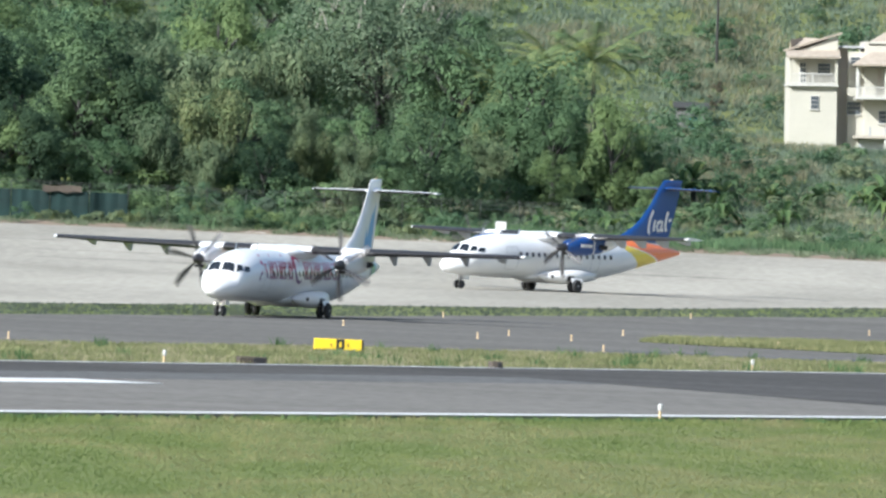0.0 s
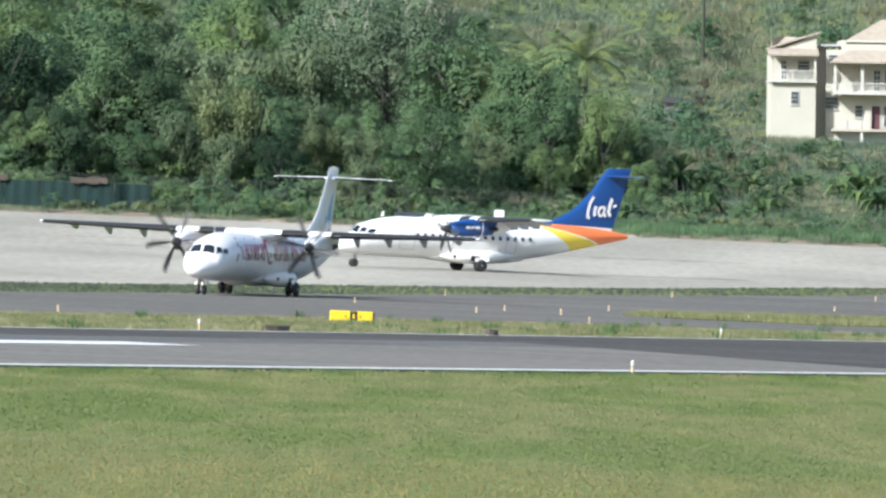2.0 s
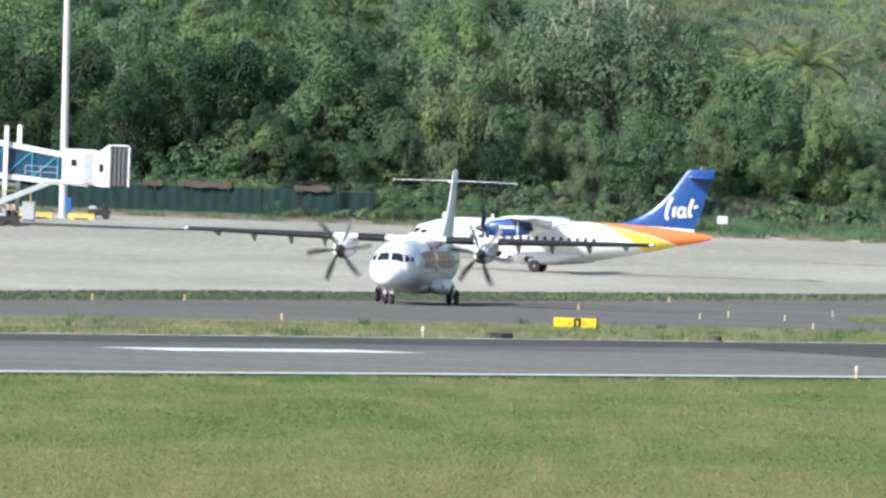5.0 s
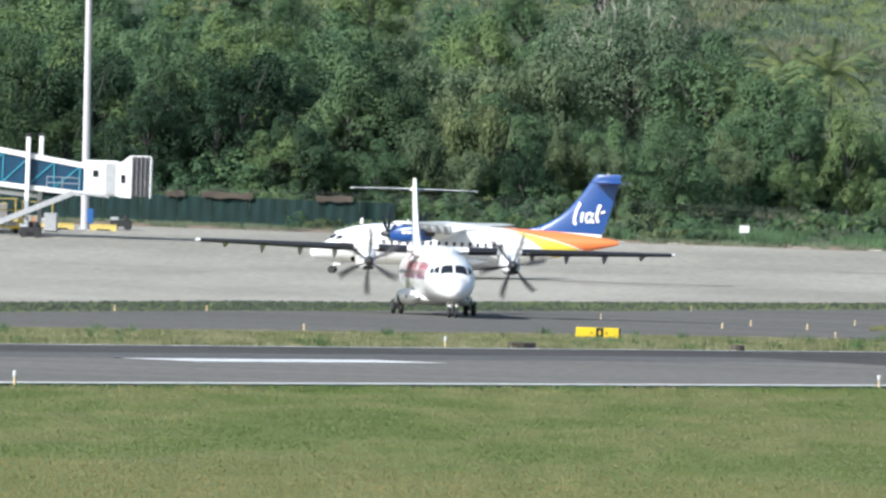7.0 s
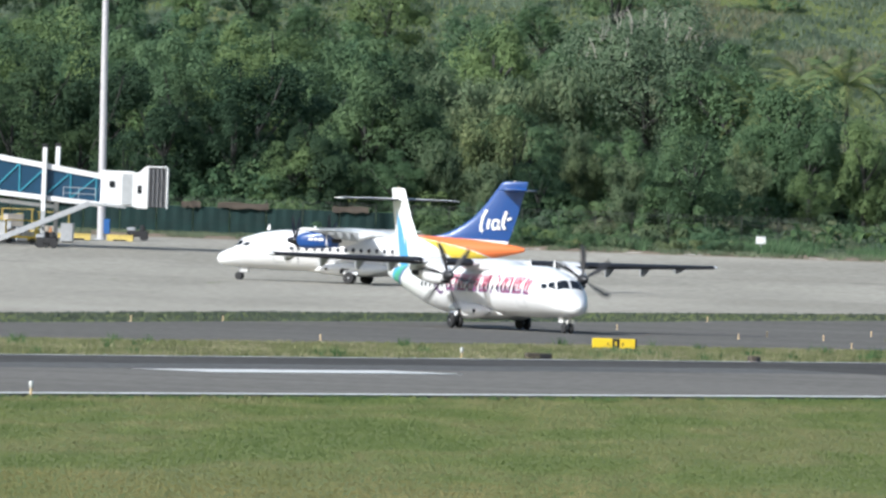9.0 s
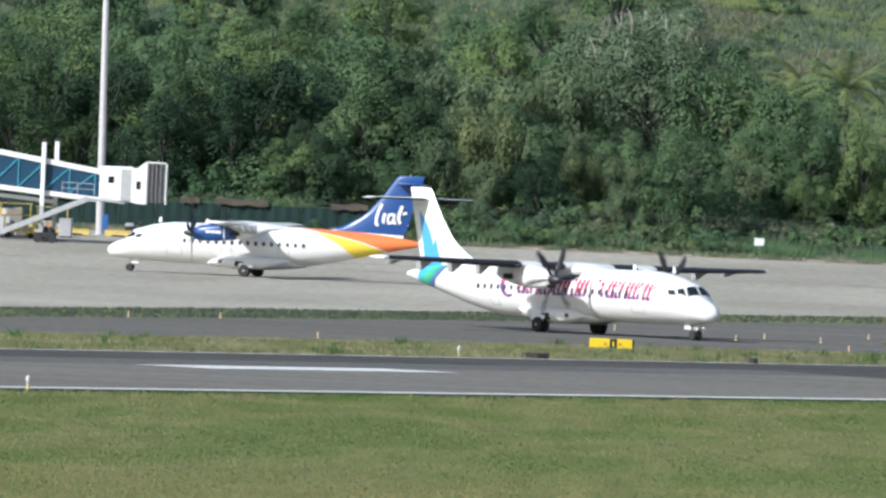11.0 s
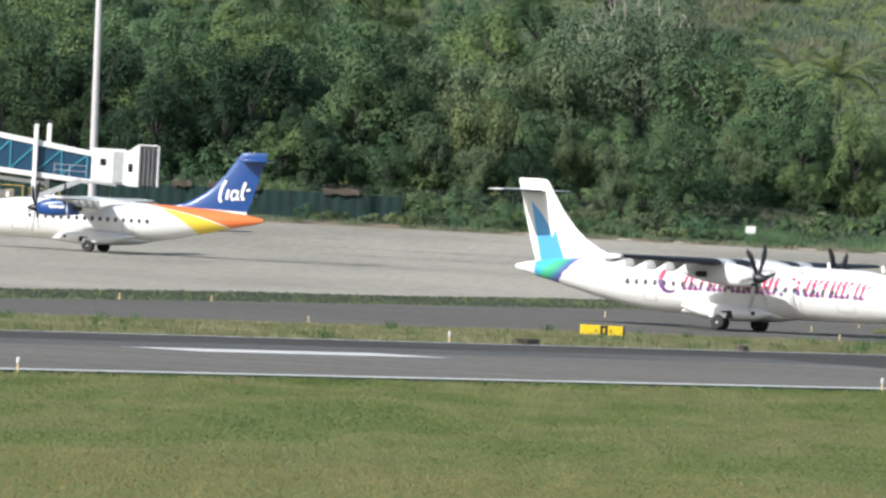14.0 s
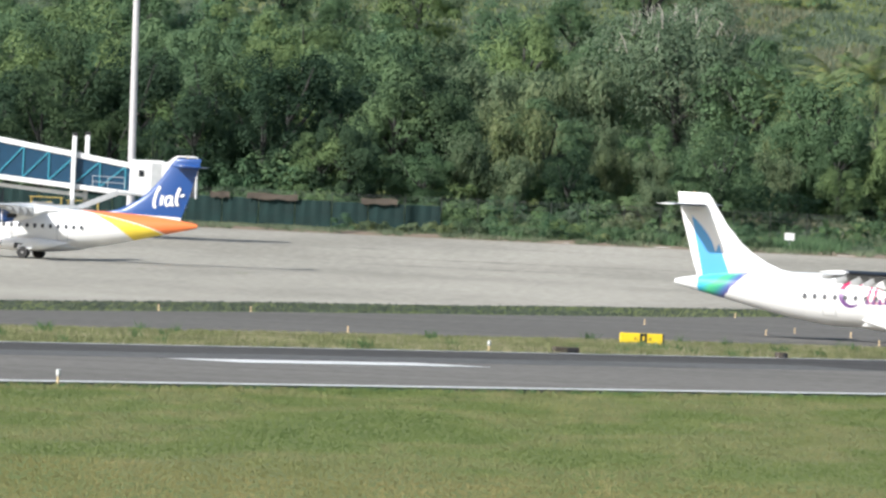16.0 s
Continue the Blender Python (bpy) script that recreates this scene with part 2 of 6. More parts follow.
M_CREAM = plain("cream_plaster", (0.50, 0.48, 0.41), 0.85, 0, 0.05, 0.4)
M_BEIGE = plain("beige_plaster", (0.47, 0.42, 0.36), 0.85, 0, 0.06, 0.4)
M_TRIM = plain("weathered_trim_paint", (0.54, 0.53, 0.49), 0.7, 0, 0.08)
M_ROOF = plain("tan_shingle", (0.38, 0.325, 0.262), 0.85, 0, 0.12, 2)
M_RED = plain("magenta_paint", (0.50, 0.022, 0.10), 0.35, 0, 0.05, 0.6, 0.3)
M_PURPLE = plain("purple_paint", (0.14, 0.055, 0.20), 0.35, 0, 0.05, 0.6, 0.3)
M_CURTAIN = plain("maroon_door", (0.11, 0.045, 0.055), 0.6)


def glow_mat():
    m, nt, b = nodes_of("taxi_lamp_glow")
    b.inputs["Emission Color"].default_value = (1.0, 0.86, 0.62, 1)
    b.inputs["Emission Strength"].default_value = 14.0
    return m


M_GLOW = glow_mat()
M_LAMP = plain("frosted_lamp_glass", (0.60, 0.61, 0.60), 0.4, 0, 0.1)


# ---------------------------------------------------------------- mesh helpers
class Geo:
    """Vertices and faces gathered piece by piece."""

    def __init__(self):
        self.v, self.f = [], []

    def add(self, vs, fs):
        n = len(self.v)
        self.v += [tuple(p) for p in vs]
        self.f += [tuple(i + n for i in q) for q in fs]
        return self

    def loft(self, rings, caps=True):
        k = len(rings[0])
        vs = [p for r in rings for p in r]
        fs = [(i * k + j, i * k + (j + 1) % k, (i + 1) * k + (j + 1) % k, (i + 1) * k + j) for i in range(len(rings) - 1) for j in range(k)]
        if caps:
            fs += [tuple(range(k - 1, -1, -1)), tuple(range((len(rings) - 1) * k, len(rings) * k))]
        return self.add(vs, fs)

    def box(self, c, s, b=0.02, m=None):
        """A box with chamfered edges, about c, of full size s, turned by m."""
        hx, hy, hz = (q / 2 for q in s)
        b = min(b, hx * 0.45, hy * 0.45, hz * 0.45)

        def ring(z, i):
            x, y = hx - i, hy - i
            return [(x, y - b, z), (x - b, y, z), (-x + b, y, z), (-x, y - b, z), (-x, -y + b, z), (-x + b, -y, z), (x - b, -y, z), (x, -y + b, z)]

        rings = [ring(-hz, b), ring(-hz + b, 0), ring(hz - b, 0), ring(hz, b)]
        turn = m or Matrix.Identity(4)
        return self.loft([[tuple(turn @ Vector(p) + Vector(c)) for p in r] for r in rings])

    def tube(self, pts, radii, k=10):
        rings = []
        for i, p in enumerate(pts):
            a = Vector(pts[min(i + 1, len(pts) - 1)]) - Vector(pts[max(i - 1, 0)])
            q = a.to_track_quat("Z", "Y")
            r = radii[i] if isinstance(radii, (list, tuple)) else radii
            rings.append([tuple(Vector(p) + q @ Vector((r * math.cos(t * math.tau / k), r * math.sin(t * math.tau / k), 0))) for t in range(k)])
        return self.loft(rings)

    def turned(self, profile, axis="X", k=24, at=(0, 0, 0)):
        """A solid of revolution from (along, radius) pairs."""
        rings = []
        for a, r in profile:
            ring = []
            for t in range(k):
                u, w = r * math.cos(t * math.tau / k), r * math.sin(t * math.tau / k)
                p = {"X": (a, u, w), "Y": (u, a, -w), "Z": (u, w, a)}[axis]
                ring.append((p[0] + at[0], p[1] + at[1], p[2] + at[2]))
            rings.append(ring)
        return self.loft(rings)

    def mesh(self, name, mat, smooth=None):
        me = bpy.data.meshes.new(name)
        me.from_pydata(self.v, [], self.f)
        me.materials.append(mat)
        if smooth is not None:
            me.shade_smooth()
            me.set_sharp_from_angle(angle=radians(smooth))
        me.update()
        return me


def part(name, geo, mat, parent=None, label="", smooth=None, at=None):
    ob = new(name, geo.mesh(name, mat, smooth) if isinstance(geo, Geo) else geo)
    ob.parent = parent
    if at is not None:
        ob.matrix_basis = at
    return tagged(ob, label)


def thing(name, label, category, m=None, group="", kind=""):
    ob = tagged(new(name), label, category, group, kind)
    ob.empty_display_size = 0.5
    if m is not None:
        ob.matrix_basis = m
    return ob


# ---------------------------------------------------------------- ground
PROFILE_Y = [-6000, 700, 760, 785, 815, 850, 930, 945, 1045, 1062, 1200, 1500, 2200, 6000]
PROFILE_Z = [0, 0, 0.45, 0.78, 0.90, 1.35, 3.1, 3.5, 12.2, 13.0, 47, 130, 230, 260]


def gz(y):
    return float(np.interp(y, PROFILE_Y, PROFILE_Z))


def lump(x, y):
    k = min(1.0, max(0.0, (y - 936) / 60))
    return k * (2.2 * noise.noise(Vector((x * 0.03, y * 0.03, 1.7))) + 0.7 * noise.noise(Vector((x * 0.13, y * 0.13, 4.1))))


def ground_z(x, y):
    o = y * math.cos(RUN) - x * math.sin(RUN)
    k = min(1.0, max(0.0, (250 - o) / 34)) if y < 700 else 0.0
    return gz(y) + lump(x, y) - 0.095 * k


xs = [-5000, -2500, -1200, -600, -300, -160] + list(range(-100, 121, 4)) + [180, 320, 620, 1200, 2500, 5000]
ys = [-5000, -2000, -600, 0, 150, 200] + list(range(236, 700, 8)) + [700, 730, 760, 785, 800, 815, 830, 850, 890, 930] + list(range(936, 1120, 4)) + [1140, 1170, 1200, 1260, 1350, 1500, 1800, 2200, 3000, 5000]
g = Geo()
g.add([(x, y, ground_z(x, y)) for y in ys for x in xs], [(j * len(xs) + i, j * len(xs) + i + 1, (j + 1) * len(xs) + i + 1, (j + 1) * len(xs) + i) for j in range(len(ys) - 1) for i in range(len(xs) - 1)])
tagged(part("ground", g, M_GROUND, smooth=60), "mown green and straw-coloured grass of the airfield and hill", kind="structure")

# runway frame: s along the runway, o across it, away from the camera
ALONG = Vector((math.cos(RUN), math.sin(RUN), 0))
ACROSS = Vector((-math.sin(RUN), math.cos(RUN), 0))
NEAR_EDGE, FAR_EDGE = 209.6, 255.2


def rw(s, o, z=0.0):
    return tuple(ALONG * s + ACROSS * o + Vector((0, 0, z)))


def slab(name, s0, s1, o0, o1, z, mat, label, parent=None, kind="structure"):
    g = Geo()
    n = max(1, int((s1 - s0) / 60))
    ss = [s0 + (s1 - s0) * i / n for i in range(n + 1)]
    top = [rw(s, o, z) for s in ss for o in (o0, o1)]
    low = [rw(s, o, -0.7) for s in ss for o in (o0, o1)]
    m = len(top)
    fs = [(2 * i, 2 * i + 2, 2 * i + 3, 2 * i + 1) for i in range(n)]
    fs += [(2 * i + m, 2 * i + 2 + m, 2 * i + 2, 2 * i) for i in range(n)] + [(2 * i + 1, 2 * i + 3, 2 * i + 3 + m, 2 * i + 1 + m) for i in range(n)]
    g.add(top + low, fs)
    return tagged(part(name, g, mat, parent), label, kind=kind)


slab("runway", -900, 1900, NEAR_EDGE - 0.6, FAR_EDGE + 1.5, 0.03, M_RUNWAY, "grey asphalt runway with white edge lines")
slab("runway_worn_band", -900, 1900, NEAR_EDGE + 29.0, NEAR_EDGE + 36.2, 0.034, M_WORN, "worn darker asphalt on the runway")
slab("runway_rubber_band", -900, 1900, NEAR_EDGE + 36.0, FAR_EDGE + 1.2, 0.038, M_RUBBER, "dark rubber-stained band of asphalt on the runway")
slab("edge_line", -900, 1900, NEAR_EDGE - 0.45, NEAR_EDGE + 0.75, 0.045, M_MARK, "worn white painted runway edge line")
slab("edge_line", -900, 1900, FAR_EDGE + 0.3, FAR_EDGE + 0.85, 0.045, M_MARK, "worn white painted runway edge line")
for s0 in (386.7, 341.7):
    slab("touchdown_bar", s0, s0 + 20.1, 233.9, 237.6, 0.048, M_MARK, "broad white painted touchdown bar on the runway")


# newer, darker asphalt beyond a slanting joint
g = Geo()
ring = [(459.6, FAR_EDGE - 4.0), (430.2, NEAR_EDGE + 0.9), (1900, NEAR_EDGE + 0.9), (1900, FAR_EDGE - 4.0)]
g.add([rw(a, b, 0.0415) for a, b in ring], [(0, 1, 2, 3)])
tagged(part("runway_resurfaced_part", g, M_RUBBER), "darker resurfaced asphalt of the runway beyond a slanting joint", kind="structure")


def strip(name, near, far, x0, x1, z, mat, label, rows=14):
    """Paving between two lines y = a + b x, following the ground."""
    g = Geo()
    n = 80
    for i in range(n + 1):
        x = x0 + (x1 - x0) * i / n
        ya, yb = near(x), far(x)
        g.v += [(x, ya + (yb - ya) * j / rows, gz(ya + (yb - ya) * j / rows) + z) for j in range(rows + 1)]
    k = rows + 1
    g.f += [(i * k + j, (i + 1) * k + j, (i + 1) * k + j + 1, i * k + j + 1) for i in range(n) for j in range(rows)]
    return tagged(part(name, g, mat), label, kind="structure")


TAXI_X, TAXI_FAR_Y = [-60, -22.2, -10.1, 2.5, 16.7, 32.0, 47.1, 120], [480, 589, 632, 669, 711, 740, 770, 915]
VERGE_X, VERGE_Y = [-60, -8.6, 2.2, 13.8, 22.9, 31.8, 45, 120], [468, 545, 565, 582, 593.5, 598, 604, 650]
APRON_X, APRON_Y = [-80, -24, -11, 5, 30.4, 49, 95], [440, 630, 680, 717, 759, 797, 900]


def taxi_far(x):
    return float(np.interp(x, TAXI_X, TAXI_FAR_Y))


def verge_far(x):
    return float(np.interp(x, VERGE_X, VERGE_Y))


def island_near(x):
    return float(np.interp(x, [24.6, 28.5, 31.8, 37, 41, 120], [638, 634, 634, 630, 640, 700]))


def island_far(x):
    return float(np.interp(x, [24.6, 26.5, 32, 38, 43, 120], [638, 655, 663, 678, 692, 770]))


def apron_near(x):
    return float(np.interp(x, APRON_X, APRON_Y))


def strip_grass(x, y):
    return taxi_far(x) + 0.5 < y < apron_near(x) - 0.3


strip("taxiway", verge_far, taxi_far, -60, 120, 0.03, M_TAXI, "grey asphalt taxiway between strips of grass")
strip("taxiway_dark_band", lambda x: verge_far(x) + 0.5, lambda x: verge_far(x) + 2 + 11 * min(1, max(0, (x - 10) / 14)), 8, 60, 0.034, M_WORN, "darker asphalt along the taxiway's near edge", 3)
strip("grass_island", island_near, island_far, 24.6, 70, 0.05, M_GROUND, "low island of grass within the taxiway", 4)
strip("apron", apron_near, lambda x: 929.0, -260, 260, 0.04, M_APRON, "pale weathered concrete apron with long stains", 40)

# long dark tyre and water stains across the apron
for x0, x1, y, wide in ((-40, -5, 889, 2.6), (-46, 20, 846, 4.0), (-14, 44, 866, 3.0), (2, 34, 837, 2.2), (-30, 8, 803, 1.8), (6, 19, 787, 1.6), (-8, 52, 905, 2.4), (18, 40, 806, 2.0)):
    mid = lambda x, y=y: y + 1.6 * noise.noise(Vector((x * 0.12, y, 0)))
    fat = lambda x, x0=x0, x1=x1, y=y, wide=wide: wide * 0.5 * (0.25 + abs(noise.noise(Vector((x * 0.3, y, 5)))) * 1.6) * min(1.0, (x - x0 + 0.02) / 4, (x1 - x + 0.02) / 4)
    strip("apron_stain", lambda x: mid(x) - fat(x), lambda x: mid(x) + fat(x), x0, x1, 0.046, M_STAIN, "long dark stain on the concrete apron", 2)

# ---------------------------------------------------------------- aircraft
TAXI_NEAR = [
    (0, 7.18, 678.38, -110.0),
    (0.5, 6.82, 675.44, -109.3),
    (1, 6.18, 672.56, -108.7),
    (1.5, 5.33, 669.75, -108.0),
    (2, 4.41, 666.98, -108.2),
    (2.5, 3.54, 664.22, -106.7),
    (3, 2.77, 661.48, -104.6),
    (3.5, 2.11, 658.77, -103.1),
    (4, 1.52, 656.12, -101.9),
    (4.5, 1.00, 653.52, -100.5),
    (5, 0.58, 650.99, -98.4),
    (5.5, 0.27, 648.53, -95.6),
    (6, 0.10, 646.12, -92.3),
    (6.5, 0.09, 643.76, -88.5),
    (7, 0.23, 641.45, -84.4),
    (7.5, 0.53, 639.19, -80.1),
    (8, 1.00, 636.98, -75.7),
    (8.5, 1.64, 634.83, -71.3),
    (9, 2.43, 632.74, -67.0),
    (9.5, 3.38, 630.73, -62.9),
    (10, 4.45, 628.79, -59.0),
    (10.5, 5.65, 626.94, -55.3),
    (11, 6.95, 625.18, -51.7),
    (11.5, 8.36, 623.50, -48.3),
    (12, 9.86, 621.91, -45.0),
    (12.5, 11.44, 620.42, -41.9),
    (13, 13.09, 619.01, -38.8),
    (13.5, 14.81, 617.71, -35.8),
    (14, 16.59, 616.49, -32.9),
    (14.5, 18.43, 615.36, -30.2),
    (15, 20.33, 614.32, -27.6),
    (15.5, 22.26, 613.35, -25.3),
    (16, 24.25, 612.47, -23.0),
]
TAXI_FAR = [
    (0, 25.43, 802.84, 225.3),
    (0.5, 24.26, 801.78, 219.2),
    (1, 22.94, 800.81, 213.2),
    (1.5, 21.48, 799.96, 207.5),
    (2, 19.91, 799.24, 202.2),
    (2.5, 18.25, 798.64, 197.1),
    (3, 16.50, 798.18, 192.1),
    (3.5, 14.69, 797.88, 187.0),
    (4, 12.83, 797.73, 182.0),
    (4.5, 10.95, 797.74, 177.3),
    (5, 9.06, 797.91, 173.1),
    (5.5, 7.16, 798.20, 169.6),
    (6, 5.26, 798.61, 166.7),
    (6.5, 3.37, 799.13, 164.4),
    (7, 1.46, 799.72, 162.9),
    (7.5, -0.46, 800.37, 162.2),
    (8, -2.39, 801.05, 162.1),
    (8.5, -4.32, 801.75, 162.4),
    (9, -6.25, 802.43, 163.3),
    (9.5, -8.18, 803.08, 164.5),
    (10, -10.08, 803.70, 165.8),
    (10.5, -11.93, 804.26, 167.1),
    (11, -13.72, 804.80, 168.1),
    (11.5, -15.47, 805.30, 168.3),
    (12, -17.20, 805.81, 167.9),
    (12.5, -18.90, 806.33, 167.3),
    (13, -20.62, 806.89, 166.8),
    (13.5, -22.36, 807.46, 166.5),
    (14, -24.16, 808.06, 166.4),
    (14.5, -26.01, 808.66, 166.6),
    (15, -27.88, 809.25, 166.7),
    (15.5, -29.75, 809.85, 166.6),
    (16, -31.62, 810.45, 166.6),
]


ST72 = [(0, 1.45, 0.03, 0.03), (0.12, 1.46, 0.30, 0.27), (0.45, 1.49, 0.58, 0.49), (1.0, 1.58, 0.86, 0.63), (1.3, 1.62, 0.98, 0.69), (1.6, 1.77, 1.10, 0.90), (1.9, 1.91, 1.18, 1.06), (2.5, 2.00, 1.28, 1.16), (3.2, 2.10, 1.36, 1.28), (4.2, 2.17, 1.41, 1.38), (4.8, 2.20, 1.43, 1.43)]
TAIL72 = [(17.4, 2.20, 1.43, 1.43), (19.0, 2.27, 1.38, 1.35), (21.0, 2.42, 1.19, 1.15), (23.0, 2.60, 0.90, 0.88), (25.0, 2.73, 0.56, 0.55), (26.4, 2.79, 0.30, 0.30), (27.1, 2.81, 0.12, 0.13)]


def hermite(table, d):
    """Smooth values between the rows of a table."""
    n = len(table)
    d = min(max(d, table[0][0]), table[-1][0])
    i = max(k for k in range(n - 1) if table[k][0] <= d)
    a, b = table[i], table[i + 1]
    h = b[0] - a[0]
    t = (d - a[0]) / h

    def slope(k, c):
        lo, hi = max(k - 1, 0), min(k + 1, n - 1)
        return (table[hi][c] - table[lo][c]) / (table[hi][0] - table[lo][0])

    return [a[c] * (2 * t**3 - 3 * t**2 + 1) + b[c] * (3 * t**2 - 2 * t**3) + h * (slope(i, c) * (t**3 - 2 * t**2 + t) + slope(i + 1, c) * (t**3 - t**2)) for c in (1, 2, 3)]


class Hull:
    """The fuselage's surface: d metres behind the nose, s metres round it from the top (to the left is positive)."""

    def __init__(self, gear, tailcut):
        self.gear = gear
        self.table = ST72 + [(r[0] - tailcut, *r[1:]) for r in TAIL72]

    def at(self, d, th, off=0.0):
        z, w, h = hermite(self.table, d)
        return (self.gear - d, (w + off) * math.sin(th), z + (h + off) * math.cos(th))

    def flat(self, outline, off=0.012, centre=None):
        """A painted or glazed patch from an outline of (d, angle)."""
        g = Geo()
        if len(outline) == 4:
            outline = [tuple(a[q] + (b[q] - a[q]) * k / 5 for q in (0, 1)) for a, b in zip(outline, outline[1:] + outline[:1]) for k in range(5)]
        cd = sum(p[0] for p in outline) / len(outline)
        ct = sum(p[1] for p in outline) / len(outline)
        n = len(outline)
        vs = [self.at(cd, ct, off)]
        for k in (0.5, 1.0):
            vs += [self.at(cd + (d - cd) * k, ct + (t - ct) * k, off) for d, t in outline]
        fs = [(0, 1 + i, 1 + (i + 1) % n) for i in range(n)]
        fs += [(1 + i, 1 + n + i, 1 + n + (i + 1) % n, 1 + (i + 1) % n) for i in range(n)]
        return g.add(vs, fs)

    def ribbon(self, g, pts, width, off=0.014):
        """A brush stroke of (d, angle) points on the surface."""
        left, right = [], []
        for i, (d, t) in enumerate(pts):
            a, b = pts[max(i - 1, 0)], pts[min(i + 1, len(pts) - 1)]
            du, dv = b[0] - a[0], (b[1] - a[1]) * 1.43
            q = math.hypot(du, dv) or 1
            w = (width[i] if isinstance(width, list) else width) / 2
            left.append(self.at(d - dv / q * w, t + du / q * w / 1.43, off))
            right.append(self.at(d + dv / q * w, t - du / q * w / 1.43, off))
        n = len(pts)
        g.add(left + right, [(i, i + 1, n + i + 1, n + i) for i in range(n - 1)])


def livery(name, bands, field=(0.80, 0.80, 0.80), fade=None):
    """Gloss paint: bands of (colour, a, b, c, dlo): painted where d > a + b z + c z^2, in the craft's space; later ones lie over earlier ones."""
    m, nt, bs = nodes_of(name)
    co = nt.nodes.new("ShaderNodeTexCoord")
    sp = nt.nodes.new("ShaderNodeSeparateXYZ")
    nt.links.new(co.outputs["Object"], sp.inputs[0])
    x, z = sp.outputs[0], sp.outputs[2]
    zz = math_node(nt, "MULTIPLY", z, z)
    dirt = noise_at(nt, 0.7, 5)
    col = ramp(nt, dirt, [(0.3, tuple(c * 0.93 for c in field)), (0.65, field)])
    for colour, a, b, c in bands:
        line = math_node(nt, "ADD", math_node(nt, "ADD", math_node(nt, "MULTIPLY", z, b), a), math_node(nt, "MULTIPLY", zz, c))
        mask = math_node(nt, "LESS_THAN", x, math_node(nt, "MULTIPLY", line, -1.0))
        col = mixed(nt, mask, col, colour)
    if fade:
        # a sweep of colours along d + b z, from a on, ending where d reaches the last value
        a, b, stops, end = fade
        u = math_node(nt, "SUBTRACT", math_node(nt, "MULTIPLY", z, b), math_node(nt, "ADD", x, a))
        u = math_node(nt, "ADD", u, math_node(nt, "MULTIPLY", math_node(nt, "SUBTRACT", noise_at(nt, 1.1, 2), 0.5), 0.5))
        sweep = ramp(nt, math_node(nt, "MULTIPLY", u, 0.4), stops)
        on = math_node(nt, "MULTIPLY", math_node(nt, "GREATER_THAN", u, 0.0), math_node(nt, "GREATER_THAN", x, -end))
        col = mixed(nt, on, col, sweep)
    nt.links.new(col, bs.inputs["Base Color"])
    bs.inputs["Roughness"].default_value = 0.32
    bs.inputs["Coat Weight"].default_value = 0.3
    return m


def wing_ring(x_le, chord, y, z, thick, k=9):
    """An aerofoil outline at one span station, leading edge forward."""
    up, low = [], []
    for i in range(k + 1):
        u = 0.5 - 0.5 * math.cos(math.pi * i / k)
        t = 5 * thick * (0.2969 * math.sqrt(u) - 0.126 * u - 0.3516 * u**2 + 0.2843 * u**3 - 0.1015 * u**4) * chord
        up.append((x_le - u * chord, y, z + t * 1.15))
        low.append((x_le - u * chord, y, z - t * 0.8))
    return up + low[-2:0:-1]


